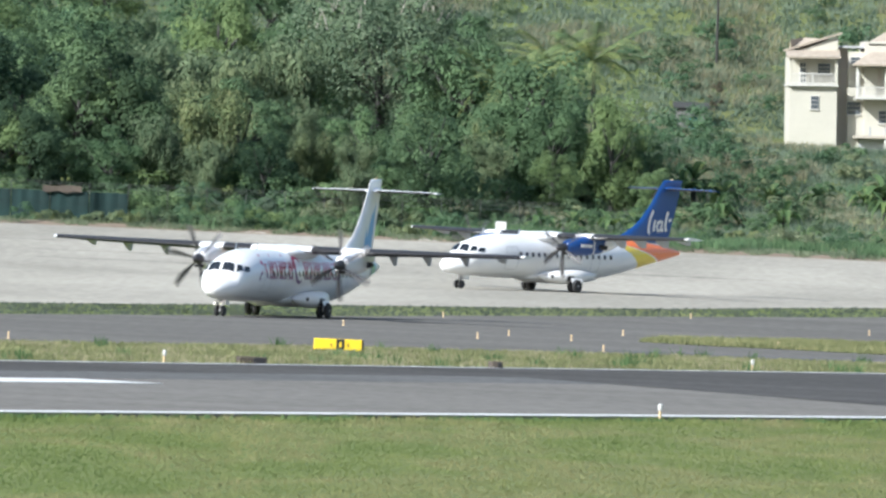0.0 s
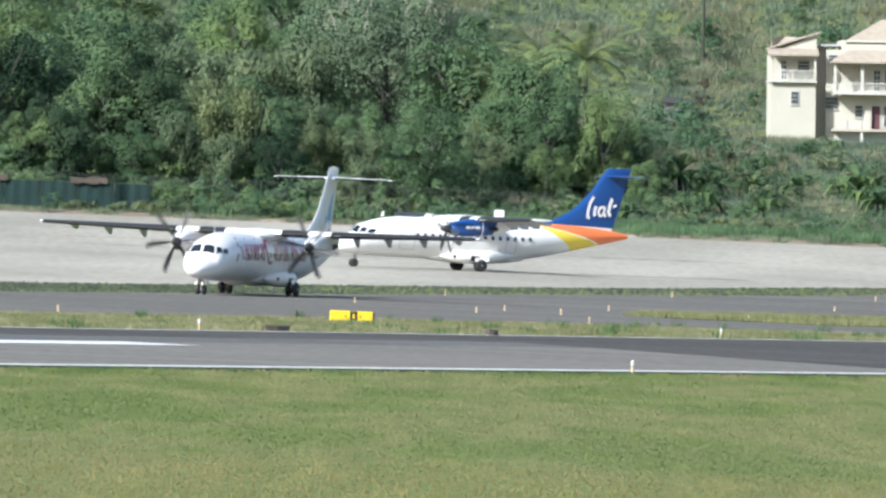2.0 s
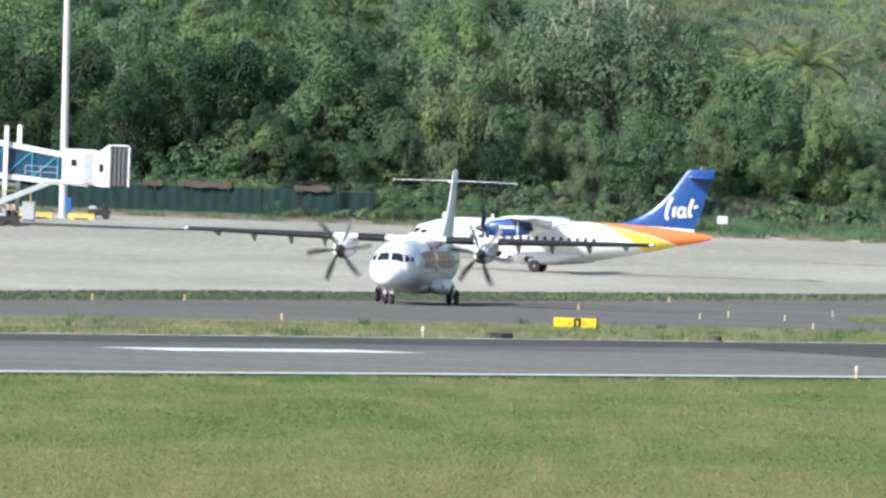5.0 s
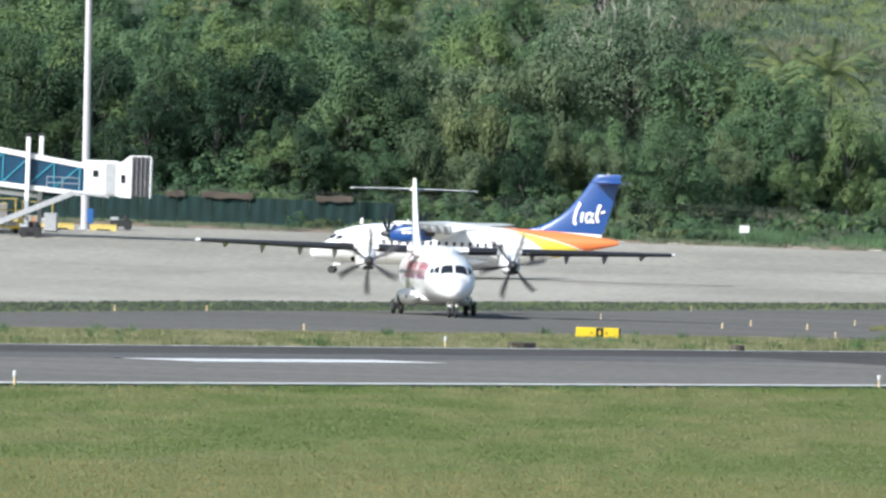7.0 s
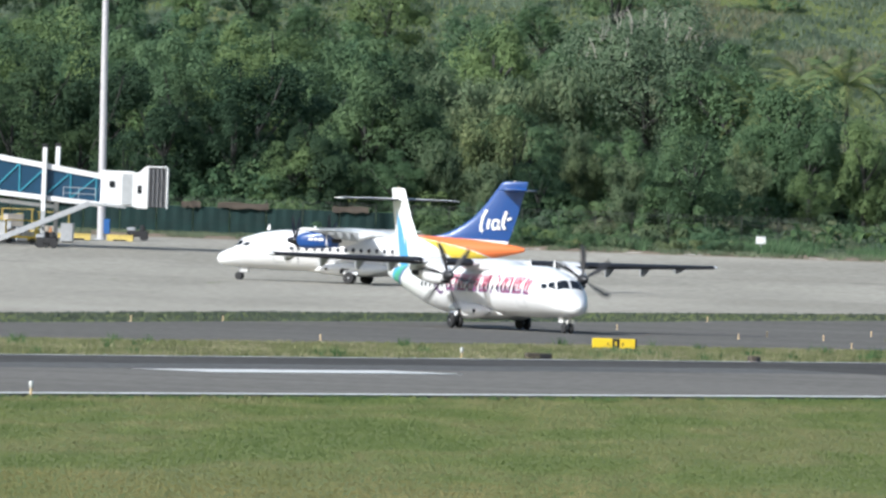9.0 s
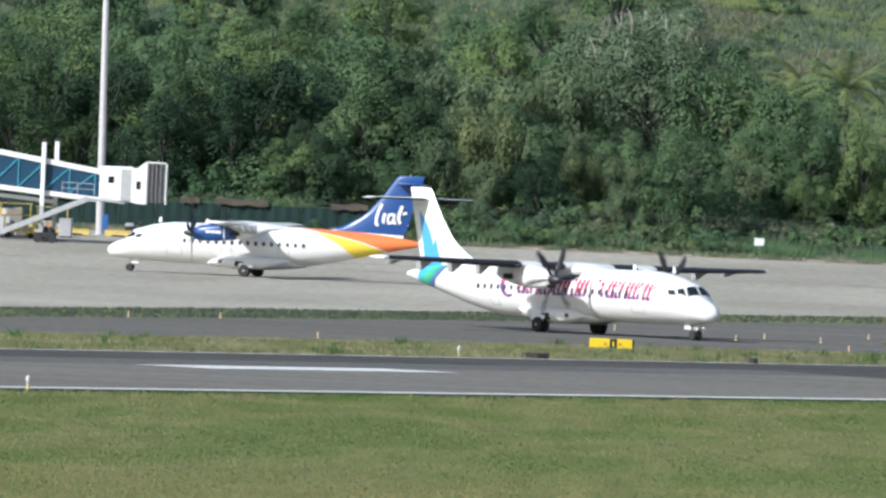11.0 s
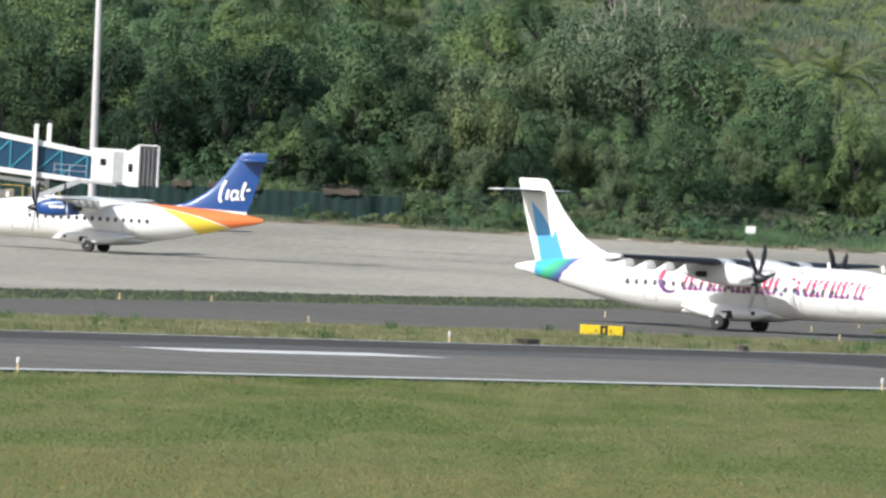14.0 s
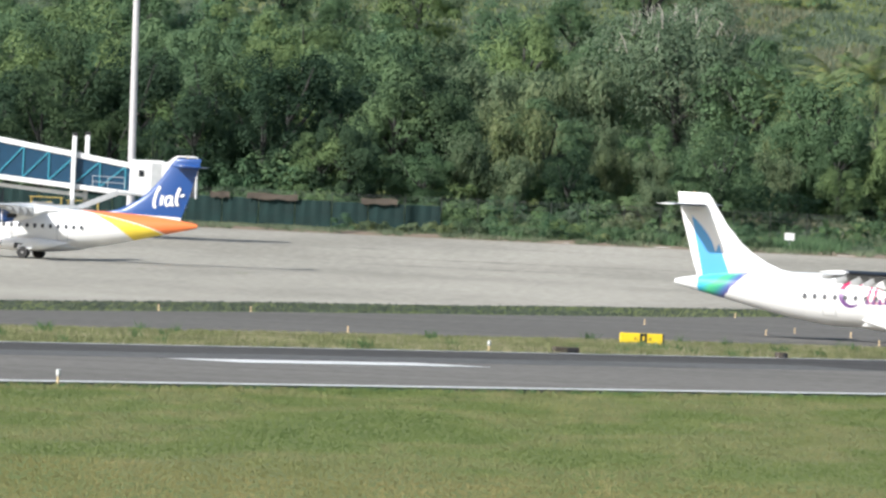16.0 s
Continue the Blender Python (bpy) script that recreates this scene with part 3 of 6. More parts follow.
def aircraft(name, label, gear, tailcut, half_span, paint_hull, paint_fin, nacelle_mat, wing_mat, stab_mat, windows, tailz):
    hull = Hull(gear, tailcut)
    L = hull.table[-1][0]
    root = thing(name, label, "aircraft")
    # fuselage
    ds = [0, 0.03, 0.08, 0.15, 0.3, 0.45, 0.7, 1.0, 1.15, 1.3, 1.45, 1.6, 1.8, 2.0, 2.2, 2.5, 2.9, 3.3, 3.8, 4.3, 4.8]
    n = 14
    d0, d1 = 4.8, 17.4 - tailcut
    ds += [d0 + (d1 - d0) * i / n for i in range(1, n + 1)]
    ds += [d1 + (L - d1) * i / 18 for i in range(1, 19)]
    g = Geo().loft([[hull.at(d, math.tau * k / 40) for k in range(40)] for d in ds])
    part("fuselage", g, paint_hull, root, smooth=50)
    # flight-deck glazing
    for sd in (1, -1):
        for tri in ([(1.42, 0.06), (1.79, 0.06), (1.90, 0.56), (1.53, 0.76)], [(1.59, 0.86), (1.97, 0.66), (2.28, 0.84), (2.02, 1.08)], [(2.12, 1.13), (2.42, 0.92), (2.84, 1.04), (2.64, 1.24)]):
            part("windscreen_pane", hull.flat([(d, sd * t) for d, t in tri], 0.022), M_GLASS, root)
    # cabin windows
    for sd in (1, -1):
        ring = [(0.13 * math.cos(a) * (1.0), sd * (1.46 + 0.115 * math.sin(a))) for a in [math.tau * i / 12 for i in range(12)]]
        me = hull.flat([(8.0 + d, t) for d, t in ring], 0.012).mesh("cabin_window", M_CABIN)
        for dw in windows:
            part("cabin_window", me, None, root, at=pose(8.0 - dw, 0, 0))
    # passenger door outline at the back, cargo door ahead
    for sd in (1, -1):
        for dd, wd in ((17.2 - tailcut, 0.75), (4.6, 1.1)):
            g = Geo()
            t0, t1 = sd * 1.12, sd * 2.2
            hull.ribbon(g, [(dd, t0 + (t1 - t0) * i / 8) for i in range(9)], 0.035)
            hull.ribbon(g, [(dd + wd, t0 + (t1 - t0) * i / 8) for i in range(9)], 0.035)
            hull.ribbon(g, [(dd, t0), (dd + wd, t0)], 0.035)
            hull.ribbon(g, [(dd, t1), (dd + wd, t1)], 0.035)
            part("door_outline", g, M_GREY, root)
    # wing
    zr = 3.62
    stations = [(-half_span, 0.62, 1.55, zr + 0.16, 0.12), (-half_span + 0.25, 0.70, 1.62, zr + 0.158, 0.13), (-half_span * 0.75, 1.05, 2.0, zr + 0.10, 0.14), (-5.0, 1.55, 2.55, zr + 0.02, 0.16), (-1.6, 1.60, 2.6, zr, 0.17)]
    stations += [(-a, b, c, d, e) for a, b, c, d, e in stations[::-1]]
    rings = [wing_ring(b, c, a, d, e) for a, b, c, d, e in stations]
    part("wing", Geo().loft(rings), wing_mat, root, "long high wing with dark leading edges", smooth=40)
    for sd in (1, -1):
        for lo, hi in ((half_span - 0.2, 4.75), (3.35, 1.75)):
            rr = []
            for a in (lo, (lo + hi) / 2, hi):
                q = sorted(stations, key=lambda r: r[0])
                xle = float(np.interp(a, [r[0] for r in q], [r[1] for r in q]))
                ch = float(np.interp(a, [r[0] for r in q], [r[2] for r in q]))
                zz = float(np.interp(a, [r[0] for r in q], [r[3] for r in q]))
                th = float(np.interp(a, [r[0] for r in q], [r[4] for r in q]))
                full = wing_ring(xle, ch, sd * a, zz, th)
                keep = full[-4:] + full[0:5]
                rr.append([(p[0] + 0.02, p[1], zz + (p[2] - zz) * 1.06) for p in keep])
            g = Geo()
            kk = len(rr[0])
            g.add([p for r in rr for p in r], [(i * kk + j, i * kk + j + 1, (i + 1) * kk + j + 1, (i + 1) * kk + j) for i in range(2) for j in range(kk - 1)])
            part("deicing_boot", g, M_BOOT, root, "black rubber leading edge boot", smooth=60)
        # flap track fairings
        for a, deep in ((5.6, 0.62), (7.55, 0.56), (9.7, 0.48), (11.8, 0.24)):
            a *= half_span / 13.52
            rings = []
            for u in (0.0, 0.35, 0.7, 0.92, 1.0):
                hw, hl = 0.17 * (1 - u) ** 0.8 + 0.02, 0.75 - 0.5 * u
                rings.append([(-0.75 - 0.45 * u + hl * math.cos(math.tau * k / 12), sd * a + hw * math.sin(math.tau * k / 12), zr + 0.02 - deep * u) for k in range(12)])
            part("flap_fairing", Geo().loft(rings), M_GREY, root, "grey pointed flap track fairing", smooth=60)
    # wing root fairing on the roof
    g = Geo().loft([[(x, w * math.sin(math.tau * k / 20), zr - 0.15 + h * math.cos(math.tau * k / 20)) for k in range(20)] for x, w, h in ((3.2, 0.2, 0.05), (2.6, 0.9, 0.30), (1.8, 1.35, 0.42), (0.4, 1.45, 0.46), (-0.9, 1.35, 0.40), (-1.9, 1.0, 0.28), (-2.8, 0.3, 0.05))])
    part("wing_fairing", g, paint_hull, root, smooth=60)
    # nacelles and propellers
    props = []
    for sd in (1, -1):
        rings = []
        for x, w, h, z in ((3.30, 0.24, 0.26, 2.93), (3.22, 0.36, 0.40, 2.93), (2.9, 0.46, 0.52, 2.95), (2.3, 0.53, 0.60, 2.99), (1.4, 0.56, 0.64, 3.08), (0.3, 0.54, 0.60, 3.16), (-0.7, 0.46, 0.48, 3.25), (-1.5, 0.30, 0.30, 3.36), (-2.1, 0.08, 0.08, 3.46)):
            sq = [(math.sin(math.tau * k / 24), math.cos(math.tau * k / 24)) for k in range(24)]
            rings.append([(x, sd * 4.05 + w * math.copysign(abs(p) ** 0.72, p), z + h * math.copysign(abs(q) ** 0.72, q)) for p, q in sq])
        nac = part("nacelle", Geo().loft(rings), nacelle_mat, root, smooth=50)
        part("air_intake", Geo().box((3.25, sd * 4.05, 2.56), (0.14, 0.55, 0.16), 0.05), M_DARK, nac)
        part("exhaust", Geo().turned([(0.35, 0.16), (-0.25, 0.15), (-0.3, 0.10)], "X", 14, (0.2, sd * 4.62, 3.0)), M_DARK, nac, smooth=40)
        hub = part("propeller", Geo().turned([(0.62, 0.01), (0.55, 0.10), (0.38, 0.20), (0.15, 0.27), (-0.1, 0.29), (-0.16, 0.26)], "X", 20), M_BLADE_PROP, root, "dark six-bladed propeller with a rounded spinner", smooth=50)
        hub.matrix_basis = pose(3.45, sd * 4.05, 2.93)
        blade = Geo()
        rr = []
        for r, c, tw, off in ((0.2, 0.13, 60, 0), (0.5, 0.17, 48, 0.01), (0.95, 0.27, 36, 0.02), (1.4, 0.31, 27, 0.0), (1.75, 0.26, 21, -0.05), (1.96, 0.10, 18, -0.12)):
            q = radians(tw)
            pr = []
            for u, t in ((-0.5, 0), (-0.2, 0.10), (0.2, 0.08), (0.5, 0), (0.2, -0.05), (-0.2, -0.06)):
                a, b = u * c + off, t * c
                pr.append((a * math.sin(q) + b * math.cos(q), a * math.cos(q) - b * math.sin(q), r))
            rr.append(pr)
        me = blade.loft(rr).mesh("blade", M_BLADE_PROP, 50)
        for k in range(6):
            part("blade", me, None, hub, at=Matrix.Rotation(k * math.tau / 6, 4, "X"))
        props.append(hub)
    # fin, rudder and tailplane
    t = tailcut

    def fin_ring(z, le, te, th):
        c = te - le
        pts = [(0, 0), (0.05, 0.55), (0.15, 0.85), (0.35, 1), (0.65, 0.8), (1, 0.06)]
        half = [(gear - (le + u * c), th * w, z) for u, w in pts]
        return half + [(p[0], -p[1], p[2]) for p in half[::-1][:-1]]

    fins = [(2.95, 20.2, 25.75, 0.20), (3.50, 19.6, 25.95, 0.20), (3.68, 20.9, 26.03, 0.19), (4.0, 21.75, 26.13, 0.18), (4.5, 22.65, 26.3, 0.165), (5.0, 23.3, 26.45, 0.15), (6.0, 24.22, 26.75, 0.13), (6.9, 24.85, 27.0, 0.11), (tailz - 0.22, 25.2, 27.15, 0.10), (tailz - 0.05, 25.35, 27.18, 0.09), (tailz, 25.6, 27.12, 0.04)]
    fin = part("fin", Geo().loft([fin_ring(z, a - t, b - t, th) for z, a, b, th in fins]), paint_fin, root, smooth=45)
    st = []
    for y in (-3.66, -3.5, -1.8, -0.3, 0.3, 1.8, 3.5, 3.66):
        u = abs(y) / 3.66
        st.append(wing_ring(gear - (25.35 + 0.62 * u - t), 1.75 - 0.75 * u, y, 6.98, 0.105 if u < 0.99 else 0.06))
    part("tailplane", Geo().loft(st), stab_mat, root, smooth=40)
    for sd in (1, -1):
        a = [wing_ring(gear - (25.32 + 0.62 * u - t), 1.75 - 0.75 * u, sd * 3.66 * u, 6.98, 0.112) for u in (0.09, 0.5, 0.96)]
        rr = [r[-3:] + r[0:2] for r in a]
        kk = len(rr[0])
        part("tail_boot", Geo().add([p for r in rr for p in r], [(i * kk + j, i * kk + j + 1, (i + 1) * kk + j + 1, (i + 1) * kk + j) for i in range(2) for j in range(kk - 1)]), M_BOOT, root, smooth=60)
    part("tail_bullet", Geo().turned([(0.75, 0.02), (0.55, 0.12), (0, 0.19), (-0.9, 0.16), (-1.3, 0.03)], "X", 14, (gear - (25.9 - t), 0, 7.02)), paint_fin, root, smooth=60)
    # landing gear
    wheels = []
    for sd in (1, -1):
        rings = []
        for x, w, h, y, z in ((2.7, 0.06, 0.06, 1.15, 1.0), (2.0, 0.42, 0.34, 1.28, 0.98), (1.0, 0.62, 0.45, 1.42, 0.97), (-0.3, 0.68, 0.48, 1.45, 1.0), (-1.2, 0.55, 0.42, 1.40, 1.03), (-2.2, 0.28, 0.26, 1.25, 1.1), (-3.1, 0.05, 0.05, 1.1, 1.2)):
            rings.append([(x, sd * y + w * math.sin(math.tau * k / 20), z + h * math.cos(math.tau * k / 20)) for k in range(20)])
        part("gear_fairing", Geo().loft(rings), paint_hull, root, smooth=55)
        part("gear_intake", Geo().box((1.75, sd * 1.72, 1.0), (0.4, 0.12, 0.2), 0.05), M_DARK, root)
        g = Geo().tube([(0.25, sd * 1.55, 0.9), (0.0, sd * 1.95, 0.62), (0, sd * 2.02, 0.42)], 0.10, 8)
        g.tube([(0, sd * 1.72, 0.42), (0, sd * 2.4, 0.42)], 0.07, 8).tube([(-0.5, sd * 1.5, 0.95), (-0.05, sd * 2.0, 0.5)], 0.05, 8)
        part("main_gear_leg", g, M_STEEL, root, smooth=50)
        # solid dark block gives the wheel bay's shade by colour; nothing is hollowed out
        part("gear_bay", Geo().box((0.25, sd * 1.93, 0.90), (1.0, 0.34, 0.42), 0.08), M_DARK, root, "dark block standing in for the shade of the open wheel bay")
        part("gear_door", Geo().box((-0.1, sd * 2.12, 0.86), (1.05, 0.06, 0.42), 0.03, Matrix.Rotation(sd * 0.5, 4, "X")), paint_hull, root)
        for y in (1.83, 2.27):
            wheels.append((wheel("main_wheel", 0.42, 0.24, root, (0, sd * y, 0.42)), 0.42))
    # belly fairing
    rings = [[(x, w * math.sin(math.tau * k / 24), z + h * math.cos(math.tau * k / 24)) for k in range(24)] for x, w, h, z in ((3.6, 0.3, 0.1, 0.86), (2.4, 1.05, 0.35, 0.95), (0.8, 1.4, 0.5, 1.02), (-1.2, 1.4, 0.5, 1.02), (-2.8, 1.0, 0.35, 1.0), (-4.0, 0.3, 0.1, 0.92))]
    part("belly_fairing", Geo().loft(rings), paint_hull, root, smooth=60)
    nx = gear - 1.75
    g = Geo().tube([(nx, 0, 1.1), (nx + 0.05, 0, 0.28)], 0.07, 8).tube([(nx + 0.05, -0.24, 0.28), (nx + 0.05, 0.24, 0.28)], 0.05, 8).tube([(nx - 0.5, 0, 0.95), (nx, 0, 0.5)], 0.04, 8)
    part("nose_gear_leg", g, M_STEEL, root, smooth=50)
    for sd in (1, -1):
        wheels.append((wheel("nose_wheel", 0.28, 0.17, root, (nx + 0.05, sd * 0.19, 0.28)), 0.28))
        part("nose_gear_door", Geo().box((nx - 0.35, sd * 0.24, 0.74), (0.55, 0.03, 0.30), 0.012), paint_hull, root)
    # small aerials
    for dx in (gear - 3.6, gear - 7.0):
        part("antenna", Geo().loft([[(dx + a, b, 3.58), (dx + a - 0.25, b + 0.02, 3.58), (dx + a - 0.25, b - 0.02, 3.58)] if q == 0 else [(dx + a - 0.12, b, 3.95), (dx + a - 0.25, b + 0.01, 3.95), (dx + a - 0.25, b - 0.01, 3.95)] for q in (0, 1) for a, b in ((0, 0),)]), M_WHITE, root)
    part("tail_beacon", Geo().turned([(0.08, 0.01), (0.04, 0.06), (0, 0.07)], "Z", 10, (gear - (26.2 - t), 0, tailz - 0.01)), M_ORANGE, root)
    return root, hull, props, wheels


WHEEL_MESH = {}


def wheel(name, r, w, parent, at):
    if name not in WHEEL_MESH:
        a = Geo().turned([(-w / 2, r * 0.55), (-w / 2, r * 0.86), (-w * 0.3, r * 0.98), (0, r), (w * 0.3, r * 0.98), (w / 2, r * 0.86), (w / 2, r * 0.55)], "Y", 24).mesh("tyre", M_DARK, 40)
        b = Geo().turned([(-w * 0.42, r * 0.1), (-w * 0.40, r * 0.45), (-w * 0.47, r * 0.56), (w * 0.47, r * 0.56), (w * 0.40, r * 0.45), (w * 0.42, r * 0.1)], "Y", 20).mesh("rim", M_WHITE, 40)
        WHEEL_MESH[name] = (a, b)
    a, b = WHEEL_MESH[name]
    ob = part(name, a, None, parent, "black twin tyre on a white rim", at=pose(*at))
    part("rim", b, None, ob)
    return ob


def windows_between(a, b, n):
    return [a + (b - a) * i / (n - 1) for i in range(n)]


# near craft: white with a blue, green and violet tail
GEAR72, GEAR42 = 12.57, 10.47
W_ = (0.80, 0.80, 0.80)
paint_near = livery("white_livery_paint", [], fade=(26.17 - GEAR72, 1.01, [(0.0, (0.10, 0.07, 0.26)), (0.14, (0.07, 0.16, 0.34)), (0.30, (0.05, 0.33, 0.22)), (0.48, (0.08, 0.46, 0.22)), (0.72, (0.06, 0.42, 0.56)), (0.95, (0.08, 0.36, 0.68))], 25.65 - GEAR72))
SKY = (0.09, 0.36, 0.70)
paint_near_fin = livery("white_fin_paint", [(SKY, 22.56 - GEAR72, 0.41, 0.0), (W_, 26.5 - GEAR72, -0.385, 0.0), (SKY, 29.1 - GEAR72, -2.18, 0.272), (W_, 24.75 - GEAR72, 0.24, 0.0)])
near_craft, near_hull, near_props, near_wheels = aircraft("turboprop_airliner", "white twin-propeller airliner with a blue and green tail, taxiing", GEAR72, 0.0, 13.52, paint_near, paint_near_fin, M_WHITE, M_WHITE, M_WHITE, windows_between(6.0, 19.0, 23), 7.65)
# taxi lamps on its nose gear
for y in (-0.2, 0.2):
    lamp = part("taxi_lamp", Geo().turned([(0.02, 0.005), (0.0, 0.08), (-0.01, 0.082)], "X", 16, (GEAR72 - 1.75 + 0.30, y, 0.66)), M_GLOW, near_craft, "lit round taxi lamp")
    part("housing", Geo().turned([(0.12, 0.086), (0.12, 0.096), (-0.06, 0.095), (-0.15, 0.05), (-0.02, 0.086), (0.12, 0.0861)], "X", 16, (GEAR72 - 1.75 + 0.30, y, 0.66)), M_STEEL, lamp)


def brush_marks(hull, root):
    """Long band of slanted red and violet brush marks along both sides."""
    for sd in (1, -1):
        step = -1 if sd == -1 else 1  # the marks run the reading way on either side

        def stroke(pts, width, mat, word):
            g = Geo()
            if isinstance(width, list) and len(width) < len(pts):
                width = [float(np.interp(i / (len(pts) - 1), np.linspace(0, 1, len(width)), width)) for i in range(len(pts))]
            hull.ribbon(g, pts, width[: len(pts)] if isinstance(width, list) else width)
            part("brush_marking", g, mat, word, "red brush stroke" if mat is M_RED else "violet brush stroke")

        tc = 1.22

        def two_tone(pts, width):
            h = len(pts) // 2
            stroke(pts[: h + 1], width, M_RED, root)
            stroke(pts[h:], width, M_PURPLE, root)

        for d0, d1, big in ((9.5, 16.9, True), (3.9, 9.2, False)):
            lead, end = (d1, d0) if sd == -1 else (d0, d1)
            if big:
                cr = [(lead + step * (0.62 + 0.62 * math.cos(a)), sd * (tc + 0.06 - 0.50 * math.sin(a))) for a in [0.7 + i * 0.31 for i in range(16)]]
                stroke(cr[:9], [0.12 + 0.03 * k for k in range(9)], M_RED, root)
                stroke(cr[8:], [0.36 - 0.04 * k for k in range(8)], M_PURPLE, root)
            else:
                two_tone([(lead + step * 0.95, sd * (tc - 0.56)), (lead + step * 0.62, sd * (tc - 0.2)), (lead + step * 0.3, sd * (tc + 0.2)), (lead - step * 0.05, sd * (tc + 0.46))], [0.14, 0.24, 0.18])
                two_tone([(lead + step * 0.95, sd * (tc - 0.56)), (lead + step * 1.0, sd * (tc - 0.1)), (lead + step * 1.02, sd * (tc + 0.2)), (lead + step * 1.08, sd * (tc + 0.42))], [0.20, 0.26, 0.20])
            # a run of leaning strokes joined by upward flicks
            p = lead + step * 1.5
            k = 0
            while (p - end) * step < -0.15:
                tall = k % 5 == 2
                top = tc - (0.56 if tall else 0.24)
                lean = 0.30 if tall else 0.22
                two_tone([(p + step * lean, sd * top), (p + step * lean * 0.62, sd * (top * 0.6 + (tc + 0.44) * 0.4)), (p + step * lean * 0.25, sd * (tc + 0.26)), (p, sd * (tc + 0.44))], [0.17, 0.22, 0.18])
                if k % 4 != 3:
                    two_tone([(p, sd * (tc + 0.44)), (p + step * 0.18, sd * (tc + 0.40)), (p + step * 0.40, sd * (tc - 0.02)), (p + step * 0.54, sd * (tc - 0.22))][::-1], [0.10, 0.12, 0.16])
                p += step * (0.36 if k % 4 != 3 else 0.46)
                k += 1


brush_marks(near_hull, near_craft)

# far craft: white with a blue fin, orange tail cone and yellow band
YEL, ORA, BLU = (0.80, 0.60, 0.06), (0.78, 0.20, 0.06), (0.010, 0.060, 0.235)
paint_far = livery("orange_tail_livery_paint", [(YEL, 17.98 - GEAR42, 0.81, -0.48), (W_, 15.62 - GEAR42, 5.9, -1.77), (ORA, 15.83 - GEAR42, 5.9, -1.77)])
paint_far_nacelle = livery("blue_nacelle_paint", [(W_, -1.06, 0.0, 0.0), (BLU, -0.97, 0.0, 0.0), (W_, -0.95, 0.30, 0.0)], BLU)
paint_far_fin = livery("blue_fin_paint", [(BLU, 108.8 - GEAR42, -26.0, 0.0)])
far_craft, far_hull, far_props, far_wheels = aircraft("commuter_airliner", "white twin-propeller airliner with a blue fin and orange tail cone, taxiing", GEAR42, 4.5, 12.29, paint_far, paint_far_fin, paint_far_nacelle, M_WHITE, M_BLUE, windows_between(5.9, 14.5, 16), 7.59)


def fin_marks(root, gear, tailcut):
    """White brush marks on both sides of the blue fin."""
    for sd in (1, -1):
        g = Geo()

        def stroke(pts, w):
            # pts: metres forward of the fin mark's middle (reading way) and height
            l, r = [], []
            for i, (u, z) in enumerate(pts):
                a, b = pts[max(i - 1, 0)], pts[min(i + 1, len(pts) - 1)]
                du, dz = b[0] - a[0], b[1] - a[1]
                q = math.hypot(du, dz) or 1
                for side, box in ((1, l), (-1, r)):
                    uu, zz = u - dz / q * side * w / 2, z + du / q * side * w / 2
                    x = gear - (25.0 - tailcut) - 1.12 * uu * (1 if sd == 1 else -1)
                    box.append((x, sd * 0.185, 4.75 + (zz - 4.95) * 1.2))
            n = len(pts)
            g.add(l + r, [(i, i + 1, n + i + 1, n + i) for i in range(n - 1)])

        stroke([(-0.62, 5.62), (-0.86, 5.2), (-0.98, 4.75), (-0.98, 4.42), (-0.84, 4.36)], 0.19)
        stroke([(-0.42, 5.08), (-0.52, 4.8), (-0.52, 4.48)], 0.19)
        stroke([(0.10, 5.05), (-0.16, 4.98), (-0.26, 4.72), (-0.16, 4.48), (0.04, 4.56), (0.16, 4.86)], 0.17)
        stroke([(0.18, 5.06), (0.12, 4.72), (0.26, 4.46)], 0.17)
        stroke([(0.66, 5.56), (0.50, 5.1), (0.44, 4.74), (0.58, 4.50)], 0.20)
        stroke([(0.72, 5.06), (0.98, 5.16)], 0.15)
        part("fin_marking", g, M_WHITE, root, "white brush-stroke marking on the fin")


fin_marks(far_craft, GEAR42, 4.5)
for sd in (1, -1):
    for k, (x, w) in enumerate(((2.15, 0.32), (1.80, 0.26), (1.42, 0.40))):
        part("bar", Geo().box((x, sd * (4.05 + 0.565), 3.07), (w, 0.02, 0.20), 0.006), M_WHITE, far_craft, "white bar on the nacelle")

# ---------------------------------------------------------------- airfield fittings
def edge_light(m, orange=False):
    t = thing("edge_light", "short white runway edge light on a thin stake" if not orange else "small orange taxiway marker on a stake", "airfield light", m, "taxiway markers" if orange else "runway edge lights")
    if orange:
        part("base", Geo().turned([(0, 0.10), (0.03, 0.09), (0.07, 0.04)], "Z", 10), M_ORANGE, t)
        part("stake", Geo().turned([(0.05, 0.035), (0.22, 0.032), (0.23, 0.02)], "Z", 10), M_ORANGE, t)
        part("cap", Geo().turned([(0.22, 0.02), (0.24, 0.048), (0.31, 0.045), (0.34, 0.015)], "Z", 10), M_ORANGE, t)
    else:
        part("stake", Geo().turned([(0, 0.05), (0.30, 0.045), (0.31, 0.03)], "Z", 10), M_ORANGE, t)
        part("lamp_head", Geo().turned([(0.30, 0.04), (0.32, 0.078), (0.44, 0.08), (0.48, 0.07), (0.50, 0.03)], "Z", 14), M_LAMP, t)
        part("collar", Geo().turned([(0.26, 0.07), (0.30, 0.075), (0.31, 0.04)], "Z", 12), M_GREY, t)
    return t


